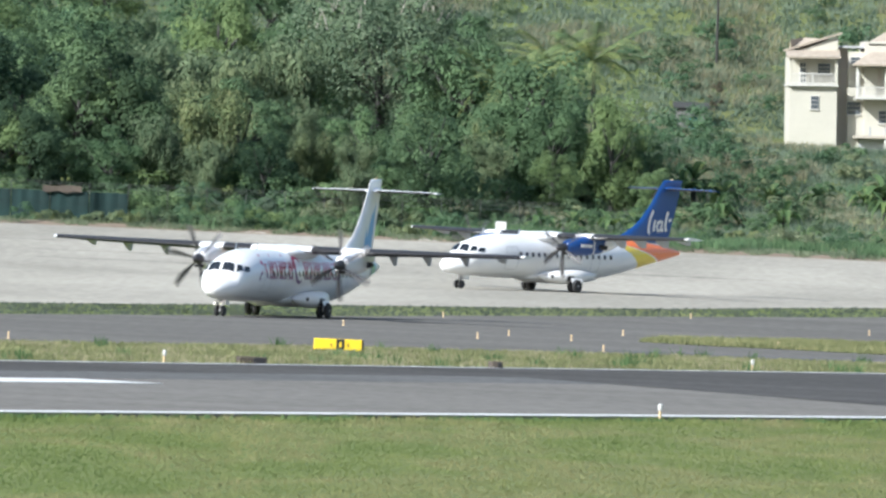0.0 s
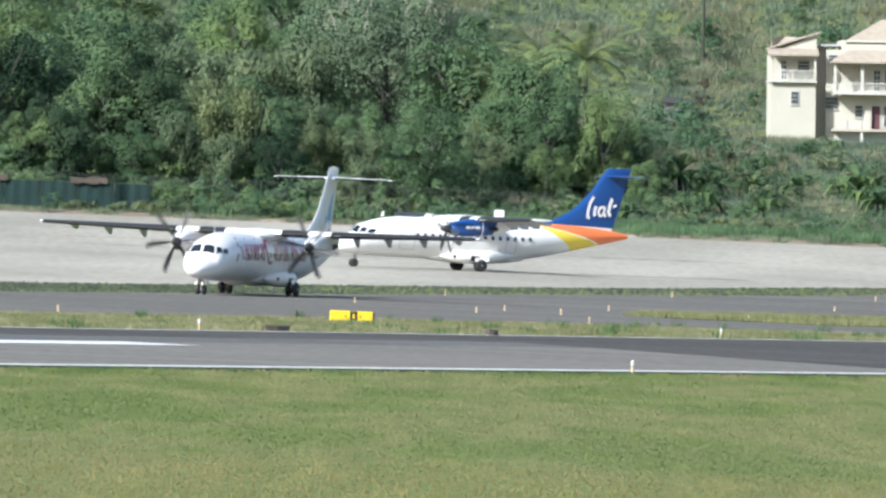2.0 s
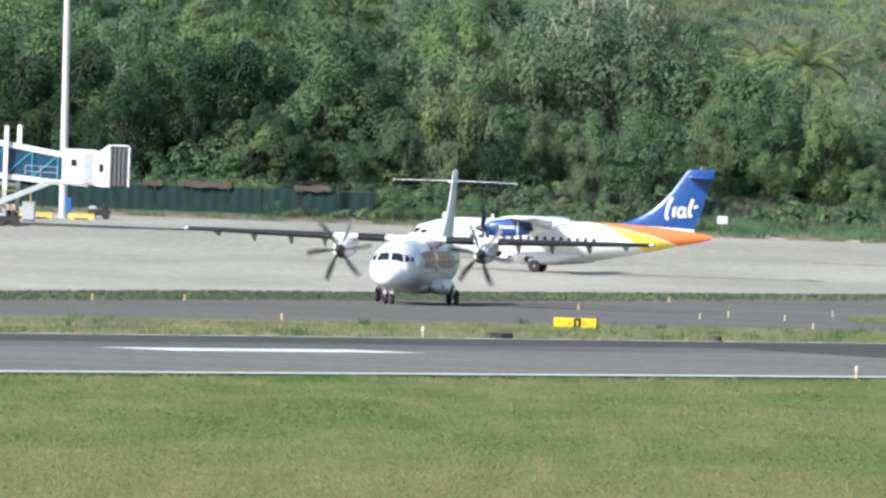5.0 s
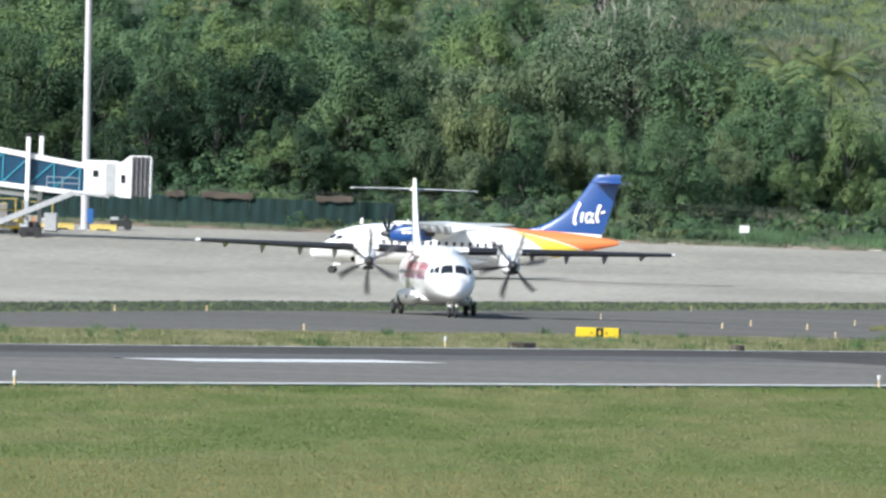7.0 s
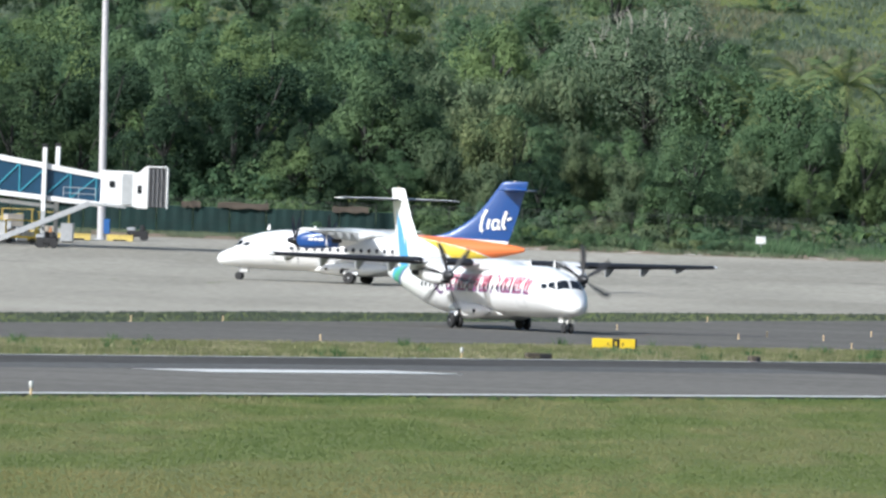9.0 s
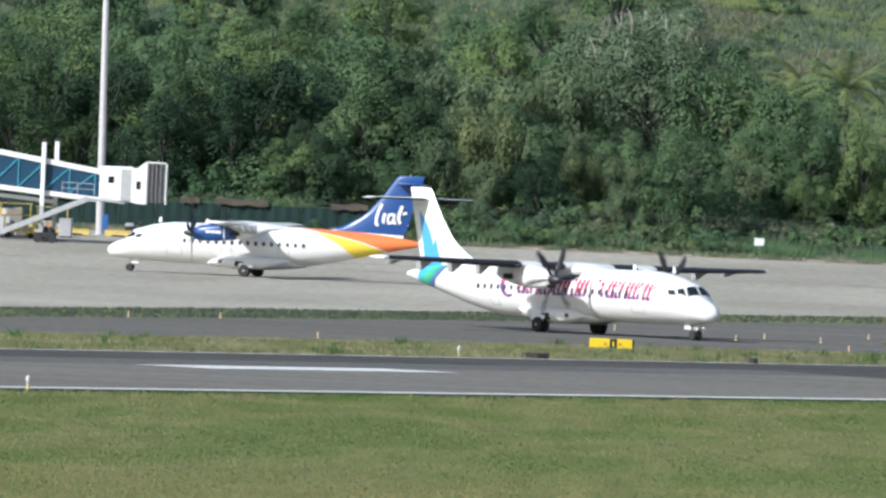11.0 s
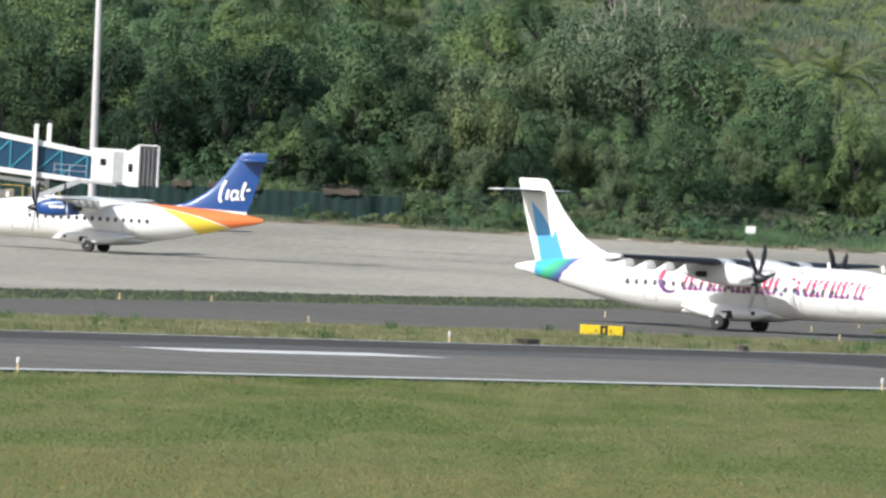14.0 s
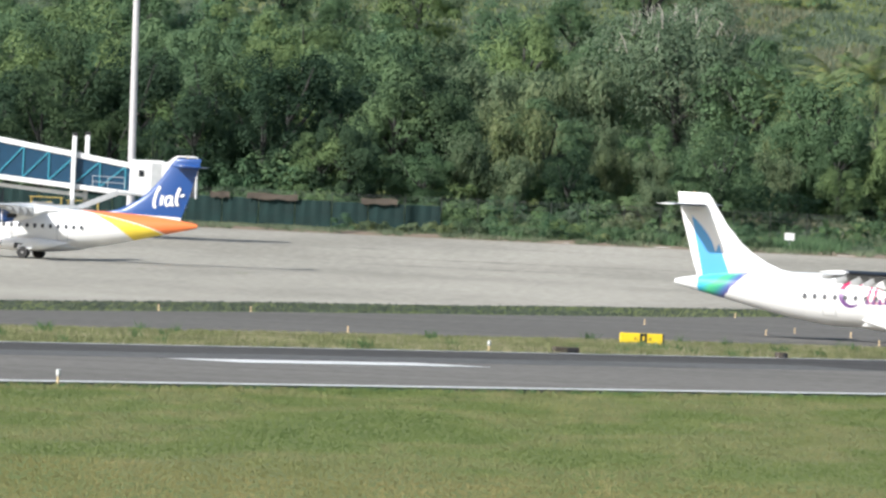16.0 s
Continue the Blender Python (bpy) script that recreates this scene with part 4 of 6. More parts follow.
first = edge_light(pose(*rw(332.6, NEAR_EDGE - 1.2)))
for s in (392.6 - 120, 392.6, 452.6):
    copy_thing(first, pose(*rw(s + 3.9, NEAR_EDGE - 1.2)))
for s in (388.0, 448.1, 499.7, 560):
    copy_thing(first, pose(*rw(s, FAR_EDGE + 2.6)))
stake = edge_light(pose(-16.9, 612.4, 0), True)
for x, y in ((-12.2, 624.8), (-6.1, 558.7), (16.1, 625.0), (18.1, 640.6), (21.0, 632.3), (24.7, 660.8), (21.4, 599.2), (40.4, 706.0), (31.8, 639.8), (16.2, 705.0), (31.5, 734.0), (45.6, 750.0), (9.8, 650.0)):
    copy_thing(stake, pose(x, y, gz(y)))


M_OCHRE = plain("ochre_paint", (0.40, 0.27, 0.03), 0.5)


def guidance_sign():
    t = thing("guidance_sign", "yellow taxiway guidance sign with a black centre panel, on the verge", "airfield sign", pose(8.35, 563, 0.0, 0, 0, 4))
    part("cabinet", Geo().box((0, 0, 0.33), (2.12, 0.22, 0.50), 0.03), M_YELLOW, t)
    part("centre_panel", Geo().box((0.10, -0.115, 0.33), (0.36, 0.02, 0.48), 0.005), M_BLACK, t)
    part("side_cap", Geo().box((1.09, 0, 0.33), (0.08, 0.24, 0.50), 0.02), M_BLACK, t)
    for x in (-0.85, 0.0, 0.85):
        part("foot", Geo().box((x, 0, 0.04), (0.12, 0.16, 0.10), 0.01), M_STEEL, t)
    for x, w in ((-0.30, 0.12), (0.44, 0.12)):
        part("bar", Geo().box((x, -0.114, 0.31), (w, 0.012, 0.14), 0.003), M_OCHRE, t)
    part("bar", Geo().box((0.10, -0.128, 0.33), (0.10, 0.010, 0.22), 0.003), M_YELLOW, t)


guidance_sign()


def board_sign():
    t = thing("board_sign", "small blank white board on a post beside the apron", "sign", pose(25.65, 935.5, gz(935.5)))
    part("board", Geo().box((0, 0, 1.3), (0.82, 0.05, 0.62), 0.02), M_WHITE, t)
    part("post", Geo().tube([(0, 0.05, -0.2), (0, 0.05, 1.2)], 0.04, 8), M_STEEL, t)


board_sign()

# apron's far edge: dry bank and kerb
g = Geo()
n = 120
for i in range(n + 1):
    x = -90 + i * 1.7
    for j, (y, h) in enumerate(((929.2, 0.02), (930.0, 0.14), (931.5, 0.28 + 0.2 * noise.noise(Vector((x * 0.4, 0, 0)))), (933.5, 0.15))):
        g.v.append((x, y + 0.4 * noise.noise(Vector((x * 0.5, j, 3))), gz(y) + h))
g.f += [(i * 4 + j, (i + 1) * 4 + j, (i + 1) * 4 + j + 1, i * 4 + j + 1) for i in range(n) for j in range(3)]
tagged(part("soil_bank", g, M_SOIL, smooth=50), "low bank of dry brown soil along the apron", kind="structure")


def perimeter_fence():
    t = thing("perimeter_fence", "steel perimeter fence hung with dark green screening", "fence", pose(0, 934.5, gz(934.5) + 0.1), kind="structure")
    post = Geo().tube([(0, 0, -0.4), (0, 0, 2.75), (0, -0.25, 3.1)], 0.04, 6).mesh("post", M_WIRE, 40)
    g = Geo()
    k = 10
    for a in range(k + 1):
        for b in range(4):
            g.v.append((0.05 + a * 0.29, 0.03 * math.sin(a * 1.9) * (b + 0.5), 0.15 + b * 0.75))
    g.f += [(a * 4 + b, (a + 1) * 4 + b, (a + 1) * 4 + b + 1, a * 4 + b + 1) for a in range(k) for b in range(3)]
    screen = g.mesh("screen_panel", M_SCREEN, 60)
    wire = Geo().tube([(0, 0, 0), (3, 0, 0)], 0.012, 4).mesh("wire", M_WIRE)
    for i in range(32):
        x = -66 + 3 * i
        part("post", post, None, t, at=pose(x, 0, 0))
        if x < -4:
            part("screen_panel", screen, None, t, at=pose(x, 0, 0))
        for z, y in ((2.45, 0), (2.75, 0), (2.95, -0.14), (3.1, -0.25)):
            part("wire", wire, None, t, at=pose(x, y, z))


perimeter_fence()


def fence_cloth(x, w):
    t = thing("torn_cloth", "strip of faded brown cloth hanging on the fence top", "cloth", pose(x, 934.2, gz(934.5) + 2.3), "fence cloths")
    g = Geo()
    k = 14
    for i in range(k + 1):
        u = i / k
        g.v += [(w * u, 0.05 * math.sin(9 * u), 0.12 + 0.06 * math.sin(13 * u + x)), (w * u, 0.05 * math.sin(9 * u + 1), 0.62 + 0.05 * math.sin(7 * u + x))]
    g.f += [(2 * i, 2 * i + 2, 2 * i + 3, 2 * i + 1) for i in range(k)]
    part("strip", g, M_RUST, t)


for x, w in ((-22.0, 1.6), (-19.0, 4.2), (-9.6, 3.0), (-33.0, 3.0)):
    fence_cloth(x, w)


def drain_block(x, y, w, mat, label):
    t = thing("drain_block", label, "drain", pose(x, y, 0, 0, 0, 20), "drain blocks")
    part("block", Geo().box((0, 0, 0.14), (w, 0.5, 0.32), 0.04), mat, t)
    part("grate", Geo().box((w * 0.2, -0.26, 0.16), (w * 0.4, 0.04, 0.22), 0.01), M_DARK, t)


drain_block(4.3, 521.5, 1.2, M_RUST, "low brown drain block beside the runway light")
drain_block(14.6, 537.0, 0.5, M_RUST, "small brown drain block on the verge")


def light_mast():
    t = thing("light_mast", "tall tapered pale steel floodlight mast on the apron's edge", "light mast", pose(-27.87, 915, gz(915), 0, -0.9, 0))
    part("shaft", Geo().turned([(0, 0.34), (1, 0.33), (10, 0.29), (20, 0.25), (30, 0.2)], "Z", 20), M_MAST, t, smooth=50)
    part("base_plate", Geo().turned([(0, 0.6), (0.12, 0.6), (0.14, 0.4)], "Z", 16), M_STEEL, t)
    part("lamp_ring", Geo().turned([(29.4, 0.9), (29.5, 1.0), (29.9, 1.0), (30.0, 0.9)], "Z", 16), M_STEEL, t)
    part("control_box", Geo().box((0.45, -0.3, 1.1), (0.5, 0.3, 1.2), 0.04), M_BOX_BLUE, t)


light_mast()


def boarding_bridge():
    """The glazed tunnel, its drive column, the cab and the bellows at its end, seen from the side."""
    y0 = 890
    t = thing("boarding_bridge", "white and teal passenger boarding bridge standing at the apron", "boarding bridge", pose(0, y0, gz(y0)))
    base = gz(y0)

    def zz(z):
        return z - base

    # tunnel: top chord falls to the right
    def top(x):
        return zz(9.05 - (x + 33.9) * 0.155)

    def low(x):
        return zz(6.15 - (x + 33.9) * 0.085)

    x0, x1 = -62.0, -27.1
    for nm, mat, y, inset in (("wall_panel", M_TEAL, -1.2, 0.3), ("wall_panel", M_TEAL, 1.2, 0.3)):
        g = Geo().add([(x0, y - 0.04, low(x0) + inset), (x1, y - 0.04, low(x1) + inset), (x1, y - 0.04, top(x1) - inset), (x0, y - 0.04, top(x0) - inset), (x0, y + 0.04, low(x0) + inset), (x1, y + 0.04, low(x1) + inset), (x1, y + 0.04, top(x1) - inset), (x0, y + 0.04, top(x0) - inset)], [(0, 1, 2, 3), (7, 6, 5, 4), (0, 4, 5, 1), (3, 2, 6, 7), (0, 3, 7, 4), (1, 5, 6, 2)])
        part(nm, g, mat, t, "dark teal corrugated tunnel wall")

    def beam(a, b, w, h, mat, nm):
        a, b = Vector(a), Vector(b)
        q = (b - a).to_track_quat("X", "Z").to_matrix().to_4x4()
        part(nm, Geo().box((0, 0, 0), ((b - a).length, w, h), 0.03, q), mat, t, at=Matrix.Translation((a + b) / 2))

    for y in (-1.25, 1.25):
        beam((x0, y, top(x0) - 0.15), (x1, y, top(x1) - 0.15), 0.3, 0.42, M_WHITE, "roof_beam")
        beam((x0, y, low(x0) + 0.1), (x1, y, low(x1) + 0.1), 0.3, 0.40, M_WHITE, "floor_beam")
    beam((x0, 0, top(x0) - 0.05), (x1, 0, top(x1) - 0.05), 2.4, 0.12, M_WHITE, "roof_sheet")
    beam((x0, 0, low(x0) + 0.02), (x1, 0, low(x1) + 0.02), 2.4, 0.12, M_GREY, "floor_sheet")
    beam((x0, -0.6, low(x0) - 0.55), (-30.5, -0.6, low(-30.5) - 0.5), 0.25, 0.3, M_WHITE, "outer_rail")
    x = -27.6
    k = 0
    while x > -46:
        beam((x, -1.30, low(x) + 0.3), (x, -1.30, top(x) - 0.3), 0.06, 0.12, M_TEAL_TRIM, "truss_post")
        beam((x, -1.30, top(x) - 0.3), (x - 2.0, -1.30, low(x - 2.0) + 0.3), 0.06, 0.12, M_TEAL_TRIM, "truss_brace")
        x -= 2.0
    # drive column
    for y, hgt in ((-1.6, 10.0), (1.6, 10.1)):
        xx = -31.65 if y < 0 else -30.75
        part("lift_column", Geo().box((xx, y, (zz(hgt) + zz(5.0)) / 2), (0.36, 0.34, hgt - 5.0), 0.05), M_WHITE, t)
        part("column_cap", Geo().box((xx, y, zz(hgt) + 0.12), (0.42, 0.36, 0.26), 0.04), M_DARK, t)
        part("lower_column", Geo().box((xx, y, zz(5.0) / 2 + 0.2), (0.34, 0.3, 2.5), 0.04), M_GREY, t)
    part("drive_frame", Geo().box((-31.4, 0, 0.75), (1.5, 3.6, 0.5), 0.06), M_DARK, t)
    for y in (-1.5, -1.0, 1.0, 1.5):
        part("drive_wheel", Geo().turned([(-0.2, 0.3), (-0.2, 0.6), (0.2, 0.6), (0.2, 0.3)], "Y", 18, (-31.5, y, 0.6)), M_DARK, t, smooth=40)
    # service stairs
    a, b = Vector((-35.6, -2.2, 0.25)), Vector((-28.0, -2.2, zz(5.75)))
    for y in (-2.65, -1.75):
        beam((a.x, y, a.z), (b.x, y, b.z), 0.08, 0.42, M_STEEL, "stair_stringer")
    for i in range(16):
        p = a.lerp(b, (i + 0.5) / 16)
        part("stair_tread", Geo().box((p.x, -2.2, p.z), (0.28, 0.85, 0.05), 0.01), M_STEEL, t)
    beam((-28.2, -2.2, zz(5.75)), (-25.2, -2.2, zz(5.5)), 0.9, 0.14, M_GREY, "stair_landing")
    for xx, zt in ((-30.1, 7.0), (-28.9, 6.95), (-27.6, 6.9)):
        beam((xx, -2.6, zz(6.05)), (xx, -2.6, zz(zt)), 0.05, 0.05, M_STEEL, "rail_post")
    for h in (6.5, 6.95):
        beam((-30.1, -2.6, zz(h)), (-27.6, -2.6, zz(h - 0.05)), 0.05, 0.05, M_STEEL, "rail")
    # rotunda and cab
    part("rotunda", Geo().box((-25.95, 0, zz(6.98)), (2.6, 3.0, 2.75), 0.08), M_WHITE, t)
    part("cab_door", Geo().box((-25.0, -1.53, zz(6.95)), (1.15, 0.08, 2.4), 0.03), M_GREY, t, "grey roller door")
    part("cab_window", Geo().box((-26.35, -1.53, zz(7.3)), (0.42, 0.06, 0.5), 0.05), M_GLASS, t)
    g = Geo().loft([[(x, -1.6, zl), (x, 1.6, zl), (x, 1.6, zh), (x, -1.6, zh)] for x, zl, zh in ((-24.75, zz(5.6), zz(8.25)), (-24.3, zz(5.5), zz(8.3)), (-23.8, zz(5.48), zz(8.72)), (-23.55, zz(5.48), zz(8.78)))])
    part("cab", g, M_WHITE, t)
    part("cab_window", Geo().box((-24.2, -1.62, zz(6.95)), (0.32, 0.06, 0.62), 0.06), M_GLASS, t)
    part("hood", Geo().box((-22.9, 0, zz(8.75)), (1.6, 3.4, 0.12), 0.04), M_WHITE, t)
    for i in range(9):
        xx = -23.46 + i * 0.165
        g = Geo()
        w = 1.62 - 0.03 * (i % 2) * 4
        g.box((xx, -w, zz(7.1)), (0.13, 0.12, 3.0), 0.03).box((xx, w, zz(7.1)), (0.13, 0.12, 3.0), 0.03).box((xx, 0, zz(8.6)), (0.13, 2 * w, 0.12), 0.03)
        part("bellows_fold", g, M_BELLOWS, t)
    g = Geo()
    for y in (-1.66, 1.66):
        g.box((-22.05, y, zz(7.1)), (0.1, 0.12, 3.1), 0.03)
    g.box((-22.05, 0, zz(8.68)), (0.1, 3.4, 0.1), 0.03).box((-22.05, 0, zz(5.55)), (0.1, 3.4, 0.1), 0.03)
    part("bellows_frame", g, M_WHITE, t)
    # thin dark sheet across the mouth, its colour standing for the shaded interior
    part("cab_inside", Geo().box((-22.4, 0.2, zz(7.0)), (0.06, 2.9, 2.7), 0.02), M_DARK, t)


boarding_bridge()


# ground equipment under the bridge
def baggage_cart(x, y, mat, label, h=1.3):
    t = thing("baggage_cart", label, "airport cart", pose(x, y, gz(y) + 0.03), "ground equipment")
    part("deck", Geo().box((0, 0, 0.5), (2.6, 1.4, 0.14), 0.03), mat, t)
    for a in (-1.2, 1.2):
        for b in (-0.62, 0.62):
            part("upright", Geo().tube([(a, b, 0.5), (a, b, 0.5 + h)], 0.045, 6), mat, t)
    part("canopy", Geo().box((0, 0, 0.52 + h), (2.7, 1.5, 0.07), 0.02), mat, t)
    for a in (-0.9, 0.9):
        for b in (-0.6, 0.6):
            part("cart_wheel", Geo().turned([(-0.08, 0.1), (-0.08, 0.22), (0.08, 0.22), (0.08, 0.1)], "Y", 12, (a, b, 0.22)), M_DARK, t)
    part("load", Geo().box((-0.5, 0, 0.85), (1.1, 1.0, 0.6), 0.06), M_BEIGE, t)
    part("load", Geo().box((0.6, 0.05, 0.75), (0.8, 0.9, 0.4), 0.06), M_GREY, t)
    return t


baggage_cart(-33.6, 896, M_YELLOW, "yellow baggage cart loaded with cases beside the bridge")
baggage_cart(-36.6, 897, M_WHITE, "white baggage cart beside the bridge", 1.5)
baggage_cart(-39.8, 896, M_YELLOW, "yellow baggage cart loaded with cases beside the bridge", 1.2)


baggage_cart(-34.4, 908, M_PALE_YELLOW, "tall faded yellow cart with a canopy, loaded with cases", 1.9)
baggage_cart(-31.5, 909, M_PALE_YELLOW, "tall faded yellow cart with a canopy, loaded with cases", 1.7)


def barrier(x, y, w, tilt=0):
    t = thing("crash_barrier", "yellow plastic barrier block at the mast's foot", "barrier", pose(x, y, gz(y) + 0.03, 0, 0, tilt), "yellow barriers")
    g = Geo().loft([[(-w / 2, -b, z), (w / 2, -b, z), (w / 2, b, z), (-w / 2, b, z)] for z, b in ((0, 0.30), (0.12, 0.28), (0.30, 0.14), (0.52, 0.11))])
    part("block", g, M_PALE_YELLOW, t)
    part("slot", Geo().box((0, -0.26, 0.08), (w * 0.5, 0.2, 0.1), 0.02), M_DARK, t)


for x, w in ((-29.6, 1.9), (-26.3, 2.1), (-31.4, 1.4)):
    barrier(x, 912.5, w)


def cargo_case(x, y, s, mat, label):
    t = thing("cargo_case", label, "case", pose(x, y, gz(y) + 0.03, 0, 0, 15 * x), "stacked cases")
    part("shell", Geo().box((0, 0, s[2] / 2 + 0.08), s, 0.06), mat, t)
    part("lid", Geo().box((0, 0, s[2] + 0.1), (s[0] * 1.02, s[1] * 1.02, 0.08), 0.03), M_GREY, t)
    part("pallet", Geo().box((0, 0, 0.05), (s[0] * 0.9, s[1] * 0.9, 0.1), 0.02), M_BARK, t)


for x, y, s, mat, lab in ((-35.2, 900, (1.2, 1.0, 1.5), M_WHITE, "white plastic cargo case on a pallet"), (-33.9, 900.5, (1.0, 1.0, 1.1), M_GREY, "grey metal cargo case on a pallet"), (-32.7, 901, (1.3, 1.0, 0.9), M_PALE_YELLOW, "faded yellow cargo case on a pallet"), (-36.6, 900.5, (0.9, 0.8, 1.2), M_LILAC, "lilac plastic case on a pallet"), (-34.5, 903, (1.4, 1.0, 2.0), M_BEIGE, "tall beige cargo case on a pallet"), (-30.2, 903, (1.1, 1.0, 1.4), M_STEEL, "dull steel cargo case on a pallet")):
    cargo_case(x, y, s, mat, lab)


def traffic_cone(x, y):
    t = thing("traffic_cone", "faded orange traffic cone beside the barriers", "cone", pose(x, y, gz(y) + 0.03), "traffic cones")
    part("cone", Geo().turned([(0.05, 0.34), (0.1, 0.32), (1.15, 0.05), (1.18, 0.02)], "Z", 16), M_CONE, t)
    part("base", Geo().box((0, 0, 0.03), (0.8, 0.8, 0.06), 0.02), M_CONE, t)


traffic_cone(-31.6, 905)
traffic_cone(-38.2, 905)


def belt_loader(x, y):
    t = thing("belt_loader", "yellow baggage belt loader parked under the bridge", "belt loader", pose(x, y, gz(y) + 0.03, 0, 0, 6))
    part("chassis", Geo().box((0, 0, 0.55), (4.6, 1.5, 0.4), 0.08), M_YELLOW, t)
    part("belt", Geo().box((0, 0, 1.45), (6.2, 0.9, 0.22), 0.05, Matrix.Rotation(-0.16, 4, "Y")), M_DARK, t)
    for b in (-0.5, 0.5):
        part("belt_side", Geo().box((0, b, 1.5), (6.3, 0.07, 0.34), 0.02, Matrix.Rotation(-0.16, 4, "Y")), M_PALE_YELLOW, t)
    part("driver_cab", Geo().box((-1.4, -0.45, 1.1), (0.9, 0.6, 0.8), 0.08), M_WHITE, t)
    for a in (-1.6, 1.6):
        for b in (-0.7, 0.7):
            part("loader_wheel", Geo().turned([(-0.12, 0.15), (-0.12, 0.36), (0.12, 0.36), (0.12, 0.15)], "Y", 16, (a, b, 0.36)), M_DARK, t, smooth=40)


belt_loader(-37.0, 906)


def tug(x, y):
    t = thing("baggage_tractor", "small dark baggage tractor parked on the apron", "tractor", pose(x, y, gz(y) + 0.03))
    part("chassis", Geo().box((0, 0, 0.55), (1.7, 1.0, 0.5), 0.08), M_DARK, t)
    part("bonnet", Geo().box((-0.5, 0, 0.9), (0.7, 0.9, 0.3), 0.08), M_STEEL, t)
    part("seat", Geo().box((0.4, 0, 1.0), (0.4, 0.7, 0.5), 0.08), M_DARK, t)
    part("steering_wheel", Geo().turned([(1.2, 0.18), (1.24, 0.2), (1.26, 0.18)], "Z", 14, (0.0, 0.1, 0)), M_DARK, t)
    for a in (-0.55, 0.55):
        for b in (-0.5, 0.5):
            part("tractor_wheel", Geo().turned([(-0.1, 0.14), (-0.1, 0.32), (0.1, 0.32), (0.1, 0.14)], "Y", 14, (a, b, 0.32)), M_DARK, t, smooth=40)


tug(-25.0, 916)
tug(-31.2, 886)


# ---------------------------------------------------------------- houses on the slope
def building():
    t = thing("hillside_house", "cream plastered three-storey house with balconies and tan roofs", "house", pose(53.45, 1050, 12.45, 0, -1.6, 0))

    def box(nm, x0, x1, y0, y1, z0, z1, mat, parent=None, b=0.03, label=""):
        return part(nm, Geo().box(((x0 + x1) / 2, (y0 + y1) / 2, (z0 + z1) / 2), (x1 - x0, y1 - y0, z1 - z0), b), mat, parent or t, label)

    def window(x0, x1, z0, z1, y, bars=3):
        f = box("window_frame", x0, x1, y - 0.06, y + 0.02, z0, z1, M_TRIM)
        n = bars
        for i in range(n):
            za = z0 + 0.06 + (z1 - z0 - 0.12) * i / n
            box("pane", x0 + 0.07, x1 - 0.07, y - 0.085, y - 0.05, za + 0.02, za + (z1 - z0 - 0.12) / n - 0.02, M_PANE, f, 0.005)
        box("window_sill", x0 - 0.05, x1 + 0.05, y - 0.14, y, z0 - 0.08, z0 - 0.01, M_TRIM, f, 0.01)

    def railing(x0, x1, y, z0, z1):
        r = box("balcony_rail", x0, x1, y - 0.05, y + 0.05, z1 - 0.1, z1, M_TRIM)
        box("bottom_rail", x0, x1, y - 0.04, y + 0.04, z0 + 0.05, z0 + 0.14, M_TRIM, r, 0.01)
        n = int((x1 - x0) / 0.22)
        me = Geo().turned([(z0 + 0.1, 0.03), ((z0 + z1) / 2 - 0.1, 0.05), ((z0 + z1) / 2 + 0.1, 0.035), (z1 - 0.08, 0.03)], "Z", 6).mesh("baluster", M_TRIM)
        for i in range(n):
            part("baluster", me, None, r, at=pose(x0 + (i + 0.5) * (x1 - x0) / n, y, 0))

    # corner block
    box("wall", 0, 4.2, 0, 7, -1.6, 4.9, M_CREAM)
    box("balcony_slab", -0.1, 4.3, -0.45, 7, 4.9, 5.1, M_TRIM)
    box("wall", 0.0, 4.2, 1.4, 7, 5.1, 7.5, M_CREAM)
    for x in (0.1, 4.1):
        box("balcony_post", x - 0.12, x + 0.12, -0.35, -0.1, 5.1, 7.4, M_CREAM)
    box("balcony_post", 1.98, 2.12, -0.35, -0.2, 5.1, 6.1, M_TRIM)
    railing(0.2, 4.0, -0.3, 5.1, 6.05)
    window(2.5, 3.7, 5.9, 7.0, 1.4, 3)
    d = box("balcony_door", 0.95, 1.55, 1.32, 1.42, 5.1, 7.05, M_TRIM)
    for i in range(4):
        for x in (1.02, 1.28):
            box("pane", x, x + 0.2, 1.29, 1.33, 5.25 + i * 0.45, 5.6 + i * 0.45, M_PANE, d, 0.005)
    window(1.85, 2.65, 2.9, 4.15, 0, 3)
    g = Geo().add([(-0.3, -0.8, 7.35), (4.4, -0.8, 7.35), (4.4, 1.2, 8.0), (-0.3, 1.2, 8.0), (-0.3, -0.8, 7.5), (4.4, -0.8, 7.5), (4.4, 1.2, 8.15), (-0.3, 1.2, 8.15)], [(0, 3, 2, 1), (4, 5, 6, 7), (0, 1, 5, 4), (1, 2, 6, 5), (2, 3, 7, 6), (3, 0, 4, 7)])
    part("canopy_roof", g, M_ROOF, t)
    g = Geo().add([(0.6, 1.0, 7.9), (4.25, 1.0, 7.9), (4.25, 1.0, 9.3), (0.6, 1.2, 7.9), (4.25, 1.2, 7.9), (4.25, 1.2, 9.3)], [(0, 1, 2), (5, 4, 3), (0, 3, 4, 1), (1, 4, 5, 2), (2, 5, 3, 0)])
    part("gable", g, M_CREAM, t)
